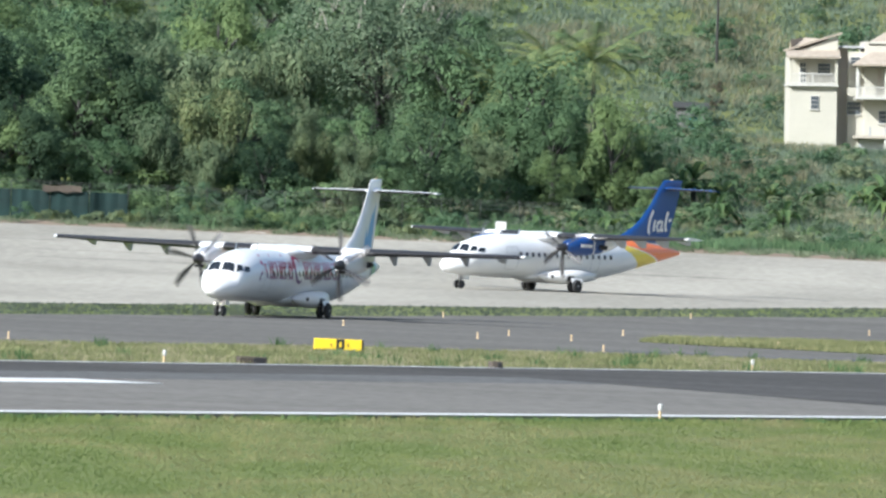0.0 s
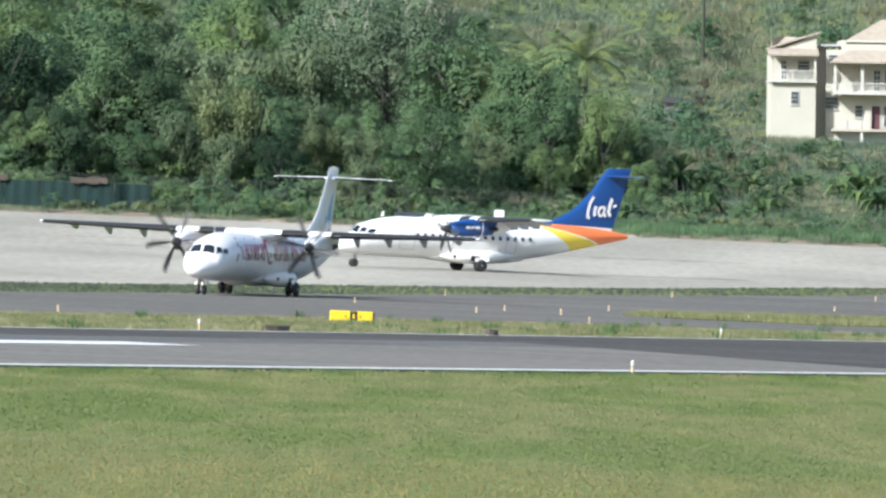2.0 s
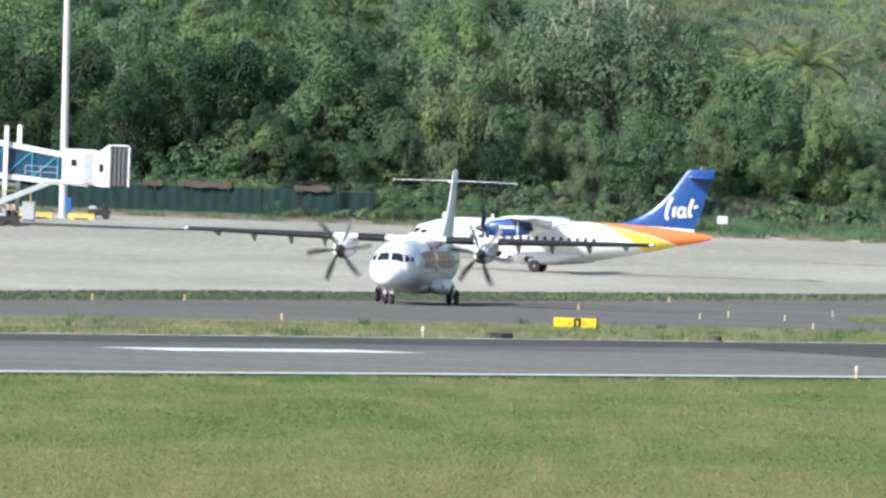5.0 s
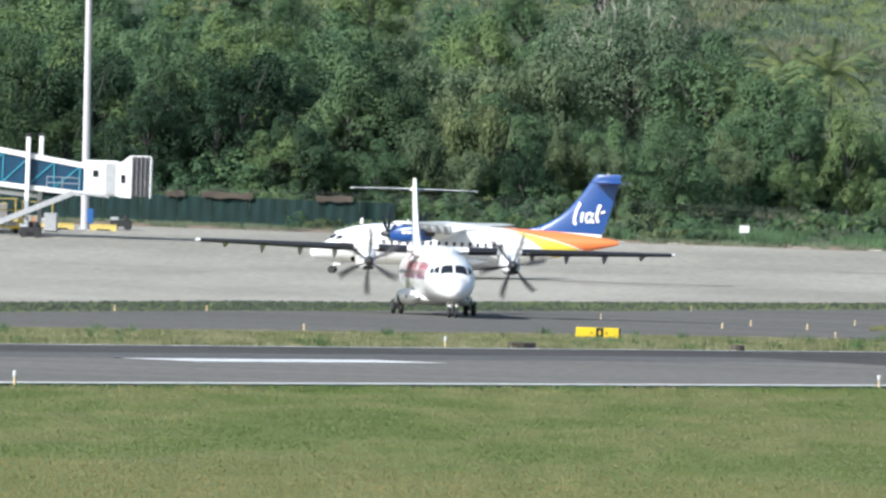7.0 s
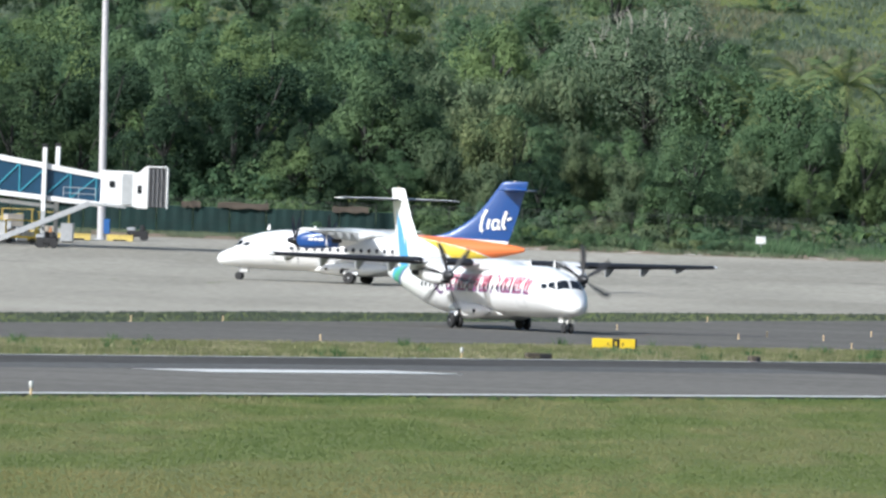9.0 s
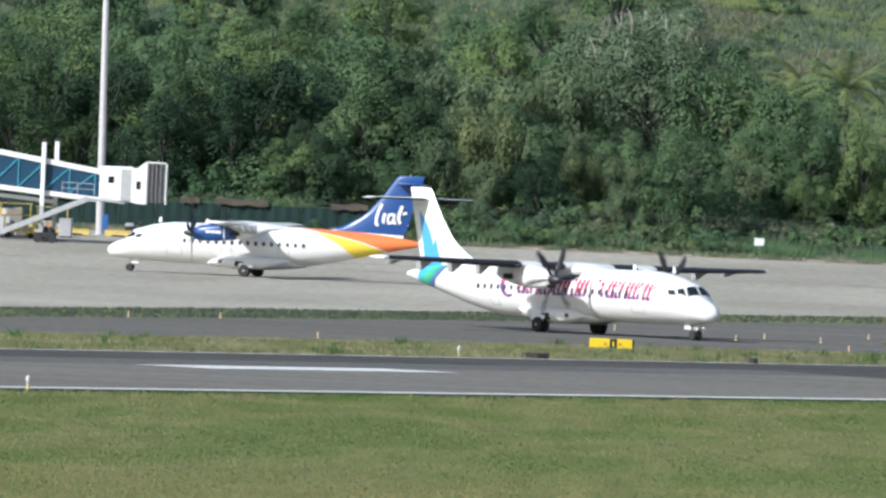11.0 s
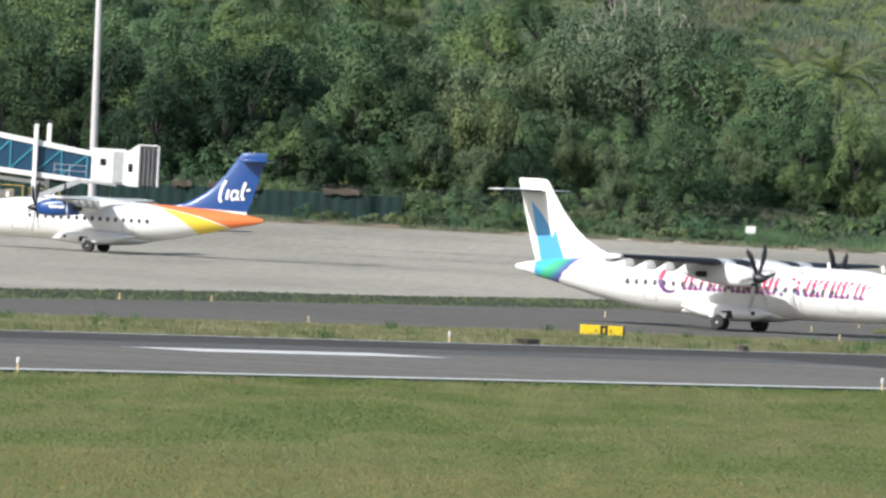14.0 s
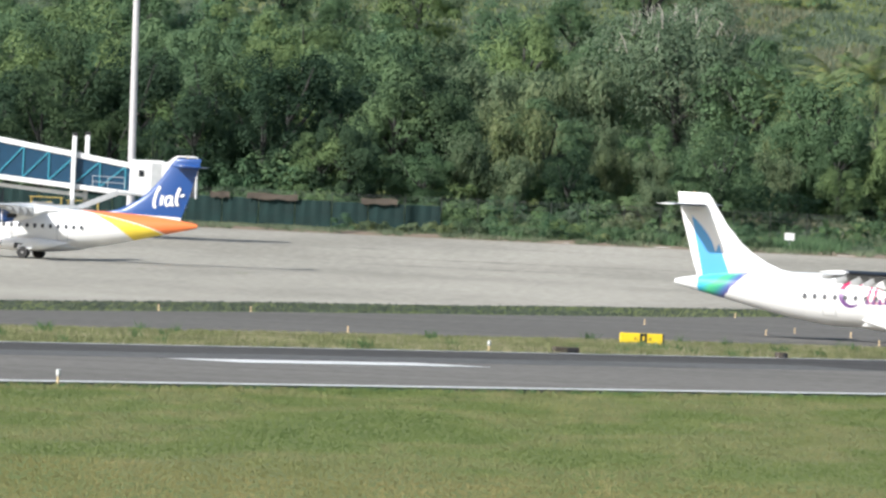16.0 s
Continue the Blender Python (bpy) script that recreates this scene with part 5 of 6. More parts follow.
    g = Geo().add([(-0.3, 0.7, 7.95), (4.6, 0.7, 9.5), (4.6, 4.5, 9.5), (-0.3, 4.5, 7.95), (-0.3, 0.7, 8.12), (4.6, 0.7, 9.67), (4.6, 4.5, 9.67), (-0.3, 4.5, 8.12)], [(0, 3, 2, 1), (4, 5, 6, 7), (0, 1, 5, 4), (1, 2, 6, 5), (2, 3, 7, 6), (3, 0, 4, 7)])
    part("roof", g, M_ROOF, t)
    g = Geo().add([(0.2, 2.0, 8.2), (4.0, 2.0, 9.0), (4.0, 7.2, 7.6), (0.2, 7.2, 7.6), (0.2, 2.0, 9.0), (1.5, 4, 9.2)], [(0, 1, 5), (0, 5, 4), (4, 5, 3), (5, 1, 2), (5, 2, 3), (0, 4, 3)])
    part("rear_roof", g, M_ROOF, t)
    # recessed middle
    box("wall", 4.2, 5.2, 2.4, 7, -1.6, 8.3, M_BEIGE)
    box("wall", 5.2, 7.6, 1.6, 7, -1.4, 8.0, M_CREAM)
    box("parapet", 4.2, 7.4, 1.4, 7.2, 8.3, 8.5, M_GREY)
    window(5.35, 6.3, 6.85, 7.6, 1.6, 2)
    window(5.1, 6.4, 2.5, 3.7, 1.6, 3)
    # main block
    box("wall", 6.6, 16.5, 1.2, 9, 0.7, 8.9, M_CREAM)
    box("foundation", 6.2, 16.5, 0.4, 9, -1.6, 0.45, M_GREY)
    box("terrace_slab", 5.7, 16.6, -0.6, 1.4, 0.45, 0.68, M_BEIGE)
    box("terrace_post", 8.35, 8.6, -0.5, -0.25, -1.4, 0.5, M_TRIM)
    box("terrace_post", 12.2, 12.45, -0.5, -0.25, -1.4, 0.5, M_TRIM)
    for x in (7.0, 8.35, 12.0):
        box("stub_post", x, x + 0.18, -0.4, -0.2, 0.68, 1.5, M_GREY)
    window(7.85, 8.65, 1.75, 2.95, 1.2, 3)
    d = box("door_frame", 8.75, 10.35, 1.12, 1.22, 0.68, 2.95, M_TRIM)
    box("doorway", 9.45, 10.2, 1.08, 1.14, 0.7, 2.85, M_CURTAIN, d)
    box("door_leaf", 8.8, 9.4, 0.75, 0.82, 0.7, 2.8, M_CREAM, d)
    window(10.5, 11.3, 0.9, 2.9, 1.2, 4)
    window(12.4, 13.6, 1.7, 2.95, 1.2, 3)
    box("balcony_slab", 5.75, 16.6, -0.7, 1.3, 3.85, 4.1, M_TRIM)
    railing(5.9, 16.4, -0.55, 4.1, 4.95)
    for x in (5.95, 8.45, 11.2, 14.0):
        box("balcony_post", x - 0.14, x + 0.14, -0.6, -0.35, 4.1, 6.75, M_TRIM)
    for x in (9.5, 10.55):
        f = box("arched_door", x, x + 0.75, 1.10, 1.22, 4.1, 6.1, M_TRIM)
        part("arch", Geo().turned([(-0.05, 0.37), (0.05, 0.37)], "Y", 20, (x + 0.375, 1.15, 6.1)), M_TRIM, f)
        for i in range(4):
            for k in (0.1, 0.42):
                box("pane", x + k, x + k + 0.24, 1.07, 1.11, 4.3 + i * 0.48, 4.7 + i * 0.48, M_PANE, f, 0.005)
    box("shutter", 7.75, 8.1, 1.1, 1.2, 5.2, 6.5, M_BEIGE)
    window(12.6, 13.8, 5.0, 6.4, 1.2, 3)

    def hip(x0, x1, y0, y1, z0, z1, rx, ry):
        cx, cy = (x0 + x1) / 2, (y0 + y1) / 2
        g = Geo().loft([[(x0, y0, z0), (x1, y0, z0), (x1, y1, z0), (x0, y1, z0)], [(x0, y0, z0 + 0.16), (x1, y0, z0 + 0.16), (x1, y1, z0 + 0.16), (x0, y1, z0 + 0.16)], [(cx - rx, cy - ry, z1), (cx + rx, cy - ry, z1), (cx + rx, cy + ry, z1), (cx - rx, cy + ry, z1)]])
        part("hip_roof", g, M_ROOF, t)

    hip(5.6, 17.2, -1.2, 9.6, 6.75, 8.0, 4.3, 3.6)
    box("clerestory", 7.4, 15.6, 2.0, 8.4, 7.6, 8.6, M_CREAM)
    for x in (8.0, 9.8, 11.6):
        box("clerestory_window", x, x + 0.85, 1.93, 2.02, 8.0, 8.45, M_PANE)
    hip(7.0, 16.0, 1.2, 9.2, 8.55, 10.9, 1.0, 0.2)


building()


def utility_pole():
    t = thing("utility_pole", "tall weathered wooden utility pole on the hillside", "utility pole", pose(48.8, 1090, ground_z(48.8, 1090) - 0.5, 0, -1.2, 0))
    part("shaft", Geo().turned([(0, 0.14), (6, 0.12), (14, 0.09)], "Z", 10), M_BARK, t)
    part("crossarm", Geo().box((0, -0.15, 13.2), (2.0, 0.12, 0.14), 0.02), M_BARK, t)


utility_pole()


def shed():
    t = thing("garden_shed", "small grey shed half hidden in bushes on the slope", "shed", pose(45.6, 1066, ground_z(45.6, 1066) - 0.3))
    part("wall", Geo().box((0, 0, 0.8), (2.6, 2.2, 2.0), 0.04), M_DULL, t)
    part("roof", Geo().add([(-1.6, -1.4, 1.8), (1.6, -1.4, 1.8), (1.6, 1.4, 2.3), (-1.6, 1.4, 2.3), (-1.6, -1.4, 1.9), (1.6, -1.4, 1.9), (1.6, 1.4, 2.4), (-1.6, 1.4, 2.4)], [(0, 3, 2, 1), (4, 5, 6, 7), (0, 1, 5, 4), (1, 2, 6, 5), (2, 3, 7, 6), (3, 0, 4, 7)]), M_BARK, t)
    part("barrel", Geo().turned([(0, 0.35), (0.4, 0.4), (0.9, 0.36)], "Z", 14, (0.2, -1.6, 0.1)), M_TEAL_TRIM, t)
    s = thing("metal_sheet", "white metal sheet lying on the slope", "metal sheet", pose(48.0, 1062, ground_z(48.0, 1062) + 0.15, 12, 0, 10))
    part("sheet", Geo().box((0, 0, 0.1), (1.3, 0.9, 0.08), 0.02), M_WHITE, s)


shed()


# ---------------------------------------------------------------- plants
RNG = np.random.default_rng(11)


def leaves(centres, normals, length, width, droop=0.0):
    """One folded leaf of four corners at each place, facing about along its normal."""
    n = len(centres)
    nr = normals + RNG.normal(0, 0.36, (n, 3))
    nr /= np.linalg.norm(nr, axis=1)[:, None] + 1e-9
    any_ = RNG.normal(0, 1, (n, 3)) + np.array([0, 0, -droop])
    u = any_ - (any_ * nr).sum(1)[:, None] * nr
    u /= np.linalg.norm(u, axis=1)[:, None] + 1e-9
    w = np.cross(nr, u)
    L = (length * RNG.uniform(0.6, 1.3, n))[:, None]
    B = (width * RNG.uniform(0.7, 1.3, n))[:, None]
    a, c = centres - u * L / 2, centres + u * L / 2
    b, d = centres + w * B / 2 - nr * B * 0.25, centres - w * B / 2 - nr * B * 0.25
    vs = np.stack([a, b, c, d], 1).reshape(-1, 3)
    base = np.arange(n)[:, None] * 4
    fs = np.concatenate([base + np.array([[0, 1, 2]]), base + np.array([[0, 2, 3]])], 0)
    return vs, fs


def raw_mesh(name, vs, fs, mat):
    me = bpy.data.meshes.new(name)
    me.vertices.add(len(vs))
    me.vertices.foreach_set("co", np.asarray(vs, dtype=np.float32).ravel())
    k = fs.shape[1]
    me.loops.add(len(fs) * k)
    me.loops.foreach_set("vertex_index", np.asarray(fs, dtype=np.int32).ravel())
    me.polygons.add(len(fs))
    me.polygons.foreach_set("loop_start", np.arange(0, len(fs) * k, k, dtype=np.int32))
    me.materials.append(mat)
    me.update(calc_edges=True)
    me.validate()
    return me


def clump_crown(height, radius, clumps, per, size, low=0.25, seed=1):
    """Leaves on the outside of many small clumps that make up an uneven crown."""
    rnd = np.random.default_rng(seed)
    cs, ns = [], []
    for _ in range(clumps):
        v = rnd.normal(0, 1, 3)
        v /= np.linalg.norm(v)
        r = rnd.uniform(0.45, 1.0) ** 0.6
        r *= 0.98 + 0.5 * noise.noise(Vector((v[0] * 1.7, v[1] * 1.7, v[2] * 1.7 + seed)))
        c = np.array([v[0] * radius * r, v[1] * radius * r, height * (low + (1 - low) * (0.5 + 0.5 * v[2] * r))])
        c[:2] *= 1.0 - 0.35 * max(0, c[2] / height - 0.6)
        q = rnd.uniform(0.16, 0.40) * radius
        d = rnd.normal(0, 1, (per, 3))
        d /= np.linalg.norm(d, axis=1)[:, None]
        d[:, 2] = np.where(d[:, 2] < -0.45, -d[:, 2], d[:, 2])
        rad = q * rnd.uniform(0.72, 1.12, per)[:, None]
        cs.append(c + d * rad * np.array([1, 1, 0.95]))
        ns.append(d * 1.3 + np.array([-0.2, -0.2, 0.5]))
    return leaves(np.concatenate(cs), np.concatenate(ns), size, size * 0.55, 0.4)


def trunk_geo(height, r, limbs, spread, seed):
    rnd = random.Random(seed)
    g = Geo()
    bend = rnd.uniform(-0.4, 0.4)
    g.tube([(0, 0, -0.6), (bend * 0.3, 0, height * 0.25), (bend, 0.1, height * 0.5), (bend * 1.2, 0, height * 0.8)], [r * 1.3, r, r * 0.75, r * 0.3], 8)
    for i in range(limbs):
        a = i * math.tau / limbs + rnd.uniform(-0.4, 0.4)
        z = height * rnd.uniform(0.3, 0.55)
        s = spread * rnd.uniform(0.6, 1.0)
        g.tube([(bend * 0.8, 0, z), (math.cos(a) * s * 0.5, math.sin(a) * s * 0.5, z + height * 0.15), (math.cos(a) * s, math.sin(a) * s, z + height * rnd.uniform(0.22, 0.4))], [r * 0.5, r * 0.35, r * 0.1], 6)
    return g


def make_tree(name, label, height, radius, clumps, per, size, leaf, bark, seed, low=0.25, group="hillside trees"):
    t = thing(name, label, "tree", pose(0, 0, -60), group)
    part("trunk", trunk_geo(height, 0.035 * height, 6, radius * 0.8, seed), bark, t, smooth=50)
    vs, fs = clump_crown(height, radius, clumps, per, size, low, seed)
    part("crown", raw_mesh("crown", vs, fs, leaf), None, t)
    return t


def make_bamboo(seed, height, leaf):
    """Arching canes with drooping sprays of narrow leaves."""
    rnd = np.random.default_rng(seed)
    t = thing("bamboo_clump", "olive-green arching bamboo clump with feathery drooping leaves", "bamboo", pose(0, 0, -60), "bamboo clumps")
    cs, ns = [], []
    for i in range(18):
        a, lean, h = rnd.uniform(0, math.tau), rnd.uniform(0.3, 2.4), height * rnd.uniform(0.55, 1.08)
        pts = []
        for k in range(8):
            u = k / 7
            out = lean * u**2.2
            pts.append((math.cos(a) * (0.3 + out), math.sin(a) * (0.3 + out), h * (u - 0.20 * u**5)))
        part("cane", Geo().tube(pts, [0.05 * (1.1 - k / 8) for k in range(8)], 5), M_BARK, t)
        P = np.array(pts)
        for u in rnd.uniform(0.12, 1.0, 60):
            k = min(int(u * 7), 6)
            p = P[k] + (P[k + 1] - P[k]) * (u * 7 - k)
            m = 11
            off = rnd.normal(0, 1, (m, 3)) * np.array([0.34, 0.34, 0.34]) * (0.75 + 0.5 * u)
            cs.append(p + off)
            ns.append(off + np.array([math.cos(a) * 0.3, math.sin(a) * 0.3, 0.35]))
    vs, fs = leaves(np.concatenate(cs), np.concatenate(ns), 0.40, 0.12, 2.2)
    part("foliage", raw_mesh("foliage", vs, fs, leaf), None, t)
    return t


def make_shrub(seed, height, radius, leaf, size=0.22):
    t = thing("shrub", "dense leafy green shrub on the bank behind the apron", "shrub", pose(0, 0, -60), "bank shrubs")
    vs, fs = clump_crown(height, radius, 14, 85, size, 0.05, seed)
    part("stem", trunk_geo(height * 0.7, 0.04, 4, radius * 0.6, seed), M_BARK, t)
    part("foliage", raw_mesh("foliage", vs, fs, leaf), None, t)
    return t


def frond(g, base, az, length, rise, droop, width, leaflets=16, solid=False):
    """A palm frond of leaflets, or a broad banana leaf."""
    rib = []
    for k in range(9):
        u = k / 8
        out = length * (u - 0.12 * u**3)
        rib.append(Vector((base[0] + math.cos(az) * out, base[1] + math.sin(az) * out, base[2] + rise * u - droop * u**2.4)))
    side = Vector((-math.sin(az), math.cos(az), 0))
    if solid:
        for k in range(8):
            wa = width * math.sin(math.pi * min(1, 0.08 + k / 8.5)) * 0.5
            wb = width * math.sin(math.pi * min(1, 0.08 + (k + 1) / 8.5)) * 0.5
            for sg in (1, -1):
                g.add([rib[k], rib[k + 1], rib[k + 1] + side * sg * wb + Vector((0, 0, 0.25 * wb)), rib[k] + side * sg * wa + Vector((0, 0, 0.25 * wa))], [(0, 1, 2, 3)])
    else:
        for i in range(leaflets):
            u = 0.12 + 0.86 * i / leaflets
            k = min(int(u * 8), 7)
            p = rib[k].lerp(rib[k + 1], u * 8 - k)
            w = width * (0.35 + 0.65 * math.sin(math.pi * u)) * 0.5
            fwd = (rib[k + 1] - rib[k]).normalized()
            for sg in (1, -1):
                tip = p + side * sg * w + fwd * w * 0.6 - Vector((0, 0, w * 0.45))
                g.add([p, p + fwd * 0.085, tip], [(0, 1, 2)])
    g.tube([tuple(q) for q in rib], [0.035 * (1.1 - k / 9) for k in range(9)], 4)


def make_palm(seed, height):
    rnd = random.Random(seed)
    t = thing("coconut_palm", "coconut palm with yellowing drooping fronds on the slope", "palm", pose(0, 0, -60), "palms")
    part("trunk", Geo().tube([(0, 0, -0.5), (0.15, 0, height * 0.4), (0.5, 0.1, height)], [0.2, 0.15, 0.12], 8), M_BARK, t, smooth=50)
    for i in range(22):
        g = Geo()
        up = 4.2 - 4.4 * (i / 21) + rnd.uniform(-0.3, 0.3)
        frond(g, (0.5, 0.1, height), i * 2.4 + rnd.uniform(-0.2, 0.2), rnd.uniform(3.0, 4.2), up, rnd.uniform(0.9, 2.8), 1.5, 30)
        part("frond", g, M_LEAF_PALM, t)
    return t


def make_banana(seed, height, leaf):
    rnd = random.Random(seed)
    t = thing("banana_plant", "banana plant with broad ragged arching leaves", "banana plant", pose(0, 0, -60), "banana plants")
    part("stem", Geo().tube([(0, 0, -0.3), (0.05, 0, height * 0.6), (0.1, 0, height)], [0.13, 0.10, 0.05], 8), M_BARK, t)
    for i in range(13):
        g = Geo()
        frond(g, (0.08, 0, height * rnd.uniform(0.6, 1.0)), i * 2.4 + rnd.uniform(-0.3, 0.3), rnd.uniform(1.1, 1.9), rnd.uniform(0.7, 1.7), rnd.uniform(0.8, 2.2), 0.46, solid=True)
        part("leaf", g, leaf, t)
    return t


def spot(x, y, scale, turn, sink=0.0, sz=None):
    m = Matrix.Translation((x, y, ground_z(x, y) - sink)) @ Matrix.Rotation(turn, 4, "Z")
    return m @ Matrix.Diagonal((scale, scale, (sz or scale), 1))


def plant(protos, spots):
    """First use moves the prototype itself; later ones are copies."""
    used = set()
    for k, (x, y, s, a, sz) in spots:
        ob = protos[k % len(protos)]
        m = spot(x, y, s, a, 0.1, sz)
        if k % len(protos) not in used:
            used.add(k % len(protos))
            later.append((ob, m))
        else:
            copy_thing(ob, m)


later = []
rnd = random.Random(21)
dark_trees = [make_tree("broadleaf_tree", "dark green broadleaf tree in the dense wood on the slope", 10, 4.0, 50, 200, 0.31, M_LEAF_DARK, M_BARK, s, 0.12) for s in (1, 2, 3)]
# these trees carry the shade of the wood's hollows in their leaf colour
shaded_trees = [make_tree("broadleaf_tree", "very dark green broadleaf tree behind the apron, the wood's shade put into its leaves", 10, 4.2, 50, 200, 0.31, M_LEAF_SHADED, M_BARK, s, 0.08) for s in (51, 52)]
mid_trees = [make_tree("broadleaf_tree", "fresh green broadleaf tree in the wood on the slope", 9, 3.4, 44, 180, 0.28, M_LEAF_MID, M_BARK, s, 0.1) for s in (4, 5)]
bamboos = [make_bamboo(s, 8.0, M_LEAF_OLIVE) for s in (6, 7, 8)]
shrubs = [make_shrub(9, 2.6, 1.7, M_LEAF_MID), make_shrub(10, 2.2, 1.6, M_LEAF_OLIVE), make_shrub(12, 3.0, 1.8, M_LEAF_DARK), make_shrub(15, 2.4, 1.9, M_HILLGRASS)]
bananas = [make_banana(13, 1.35, M_LEAF_BANANA), make_banana(14, 1.35, M_PLANTAIN)]

# rows up the slope: the wood, denser to the left, thinning out to the right
spots_d, spots_m, spots_b, spots_s, spots_n, spots_k = [], [], [], [], [], []
for y, gap, lo, hi in ((952, 4.4, 0.62, 0.9), (962, 4.8, 0.9, 1.2), (976, 5.0, 1.0, 1.3), (992, 5.4, 1.05, 1.35), (1012, 5.6, 1.0, 1.3), (1036, 6.0, 0.9, 1.2), (1062, 6.0, 0.8, 1.15), (1088, 6.5, 0.7, 1.1)):
    x = -66.0
    limit = {952: 24, 962: 28, 976: 30, 992: 25, 1012: 20, 1036: 14, 1062: 12, 1088: 16}[y]
    while x < limit:
        xx, yy, s, a = x + rnd.uniform(-1.2, 1.2), y + rnd.uniform(-3, 3), rnd.uniform(lo, hi), rnd.uniform(0, 6.28)
        r = rnd.random()
        olive = -8 < xx < 24
        if 12 < xx < 23 and 988 < yy < 1016:
            x += 2.0  # the large tree stands here
            continue
        if 9.5 < xx < 26 and yy < 990:
            s = min(s, max(0.35, (14.4 - ground_z(xx, yy)) / 11.0))
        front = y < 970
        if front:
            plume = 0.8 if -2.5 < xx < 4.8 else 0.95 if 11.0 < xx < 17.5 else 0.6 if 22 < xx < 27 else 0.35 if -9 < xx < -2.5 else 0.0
            # chance of a tree with shade-dark leaves, high where the wood has dark hollows
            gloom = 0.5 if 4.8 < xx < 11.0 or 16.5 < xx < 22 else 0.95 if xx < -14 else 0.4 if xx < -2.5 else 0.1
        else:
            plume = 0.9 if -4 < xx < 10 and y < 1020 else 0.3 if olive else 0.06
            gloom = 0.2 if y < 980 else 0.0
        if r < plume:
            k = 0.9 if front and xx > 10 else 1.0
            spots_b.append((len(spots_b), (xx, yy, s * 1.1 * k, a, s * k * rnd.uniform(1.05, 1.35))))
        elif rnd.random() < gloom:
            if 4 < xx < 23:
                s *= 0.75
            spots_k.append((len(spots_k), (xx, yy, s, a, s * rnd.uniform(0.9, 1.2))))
        elif r < 0.8:
            spots_d.append((len(spots_d), (xx, yy, s, a, s * rnd.uniform(0.9, 1.2))))
        else:
            spots_m.append((len(spots_m), (xx, yy, s, a, s * rnd.uniform(0.9, 1.15))))
        x += gap * rnd.uniform(0.75, 1.2)
# shrubs along the bank and over the open slope
x = -68.0
while x < 84:
    for y in (938.5, 943.5, 948.5):
        s = rnd.uniform(0.6, 1.15) * (0.75 if x > 24 or y < 940 else 1.25)
        spots_s.append((rnd.choice((0, 1, 3)) if x > 2 else rnd.choice((0, 2)), (x + rnd.uniform(-0.8, 0.8), y + rnd.uniform(-1.5, 1.5), s, rnd.uniform(0, 6.28), s * rnd.uniform(0.7, 1.1))))
    x += 2.1
x = -11.0
while x < 24:
    s = rnd.uniform(0.45, 1.0)
    spots_s.append((rnd.randrange(3), (x, 932.6 + rnd.uniform(-0.6, 0.6), s, rnd.uniform(0, 6.28), s)))
    x += rnd.uniform(0.9, 2.2)
for _ in range(230):
    xx, yy = rnd.uniform(-40, 92), rnd.uniform(1046, 1150)
    if 50 < xx < 73 and yy < 1064 or noise.noise(Vector((xx * 0.05, yy * 0.05, 9))) < -0.12:
        continue
    s = rnd.uniform(0.5, 1.5)
    spots_s.append((rnd.randrange(3), (xx, yy, s, rnd.uniform(0, 6.28), s * rnd.uniform(0.5, 0.9))))
for y, top in ((955, 24), (966, 28), (984, 30)):
    x = -66.0
    while x < top:
        s = rnd.uniform(1.1, 1.7)
        spots_s.append((rnd.choice((0, 2, 2)), (x, y + rnd.uniform(-2, 2), s, rnd.uniform(0, 6.28), s * rnd.uniform(0.8, 1.2))))
        x += rnd.uniform(2.4, 3.8)
for _ in range(330):
    xx, yy = rnd.uniform(22, 84), rnd.uniform(950, 1042)
    if 50 < xx < 72 and yy > 1028:
        continue
    s = rnd.uniform(0.45, 1.25)
    spots_s.append((rnd.randrange(4), (xx, yy, s, rnd.uniform(0, 6.28), s * rnd.uniform(0.4, 0.85))))
for xx, yy in ((34.5, 946), (36.5, 948), (29.0, 946), (31.5, 947), (43.5, 962), (44.3, 965), (48.5, 958), (58.5, 965), (60, 967), (62, 964), (57, 968), (40.6, 975), (66, 970), (52.6, 985), (70, 966)):
    spots_n.append((len(spots_n), (xx, yy, rnd.uniform(1.0, 1.5), rnd.uniform(0, 6.28), rnd.uniform(1.0, 1.5))))
for xx, yy, sc in ((42.8, 990, 2.1), (41.6, 988, 1.6), (44.8, 980, 1.5), (58.0, 985, 1.6), (59.6, 983, 1.3), (56.6, 984, 1.2), (48.8, 986, 1.3)):
    spots_n.append((len(spots_n), (xx, yy, sc, rnd.uniform(0, 6.28), sc)))
for xx, yy, sc in ((-20.5, 951, 1.7), (-18.6, 950, 1.9), (-16.8, 952, 2.1), (-15.0, 950, 1.7), (-13.4, 951, 1.5)):
    spots_s.append((0, (xx, yy, sc, rnd.uniform(0, 6.28), sc)))
spots_s.sort(key=lambda q: q[1][1])
near_shrubs, far_scrub = spots_s[:285], spots_s[285:]
spots_s = near_shrubs


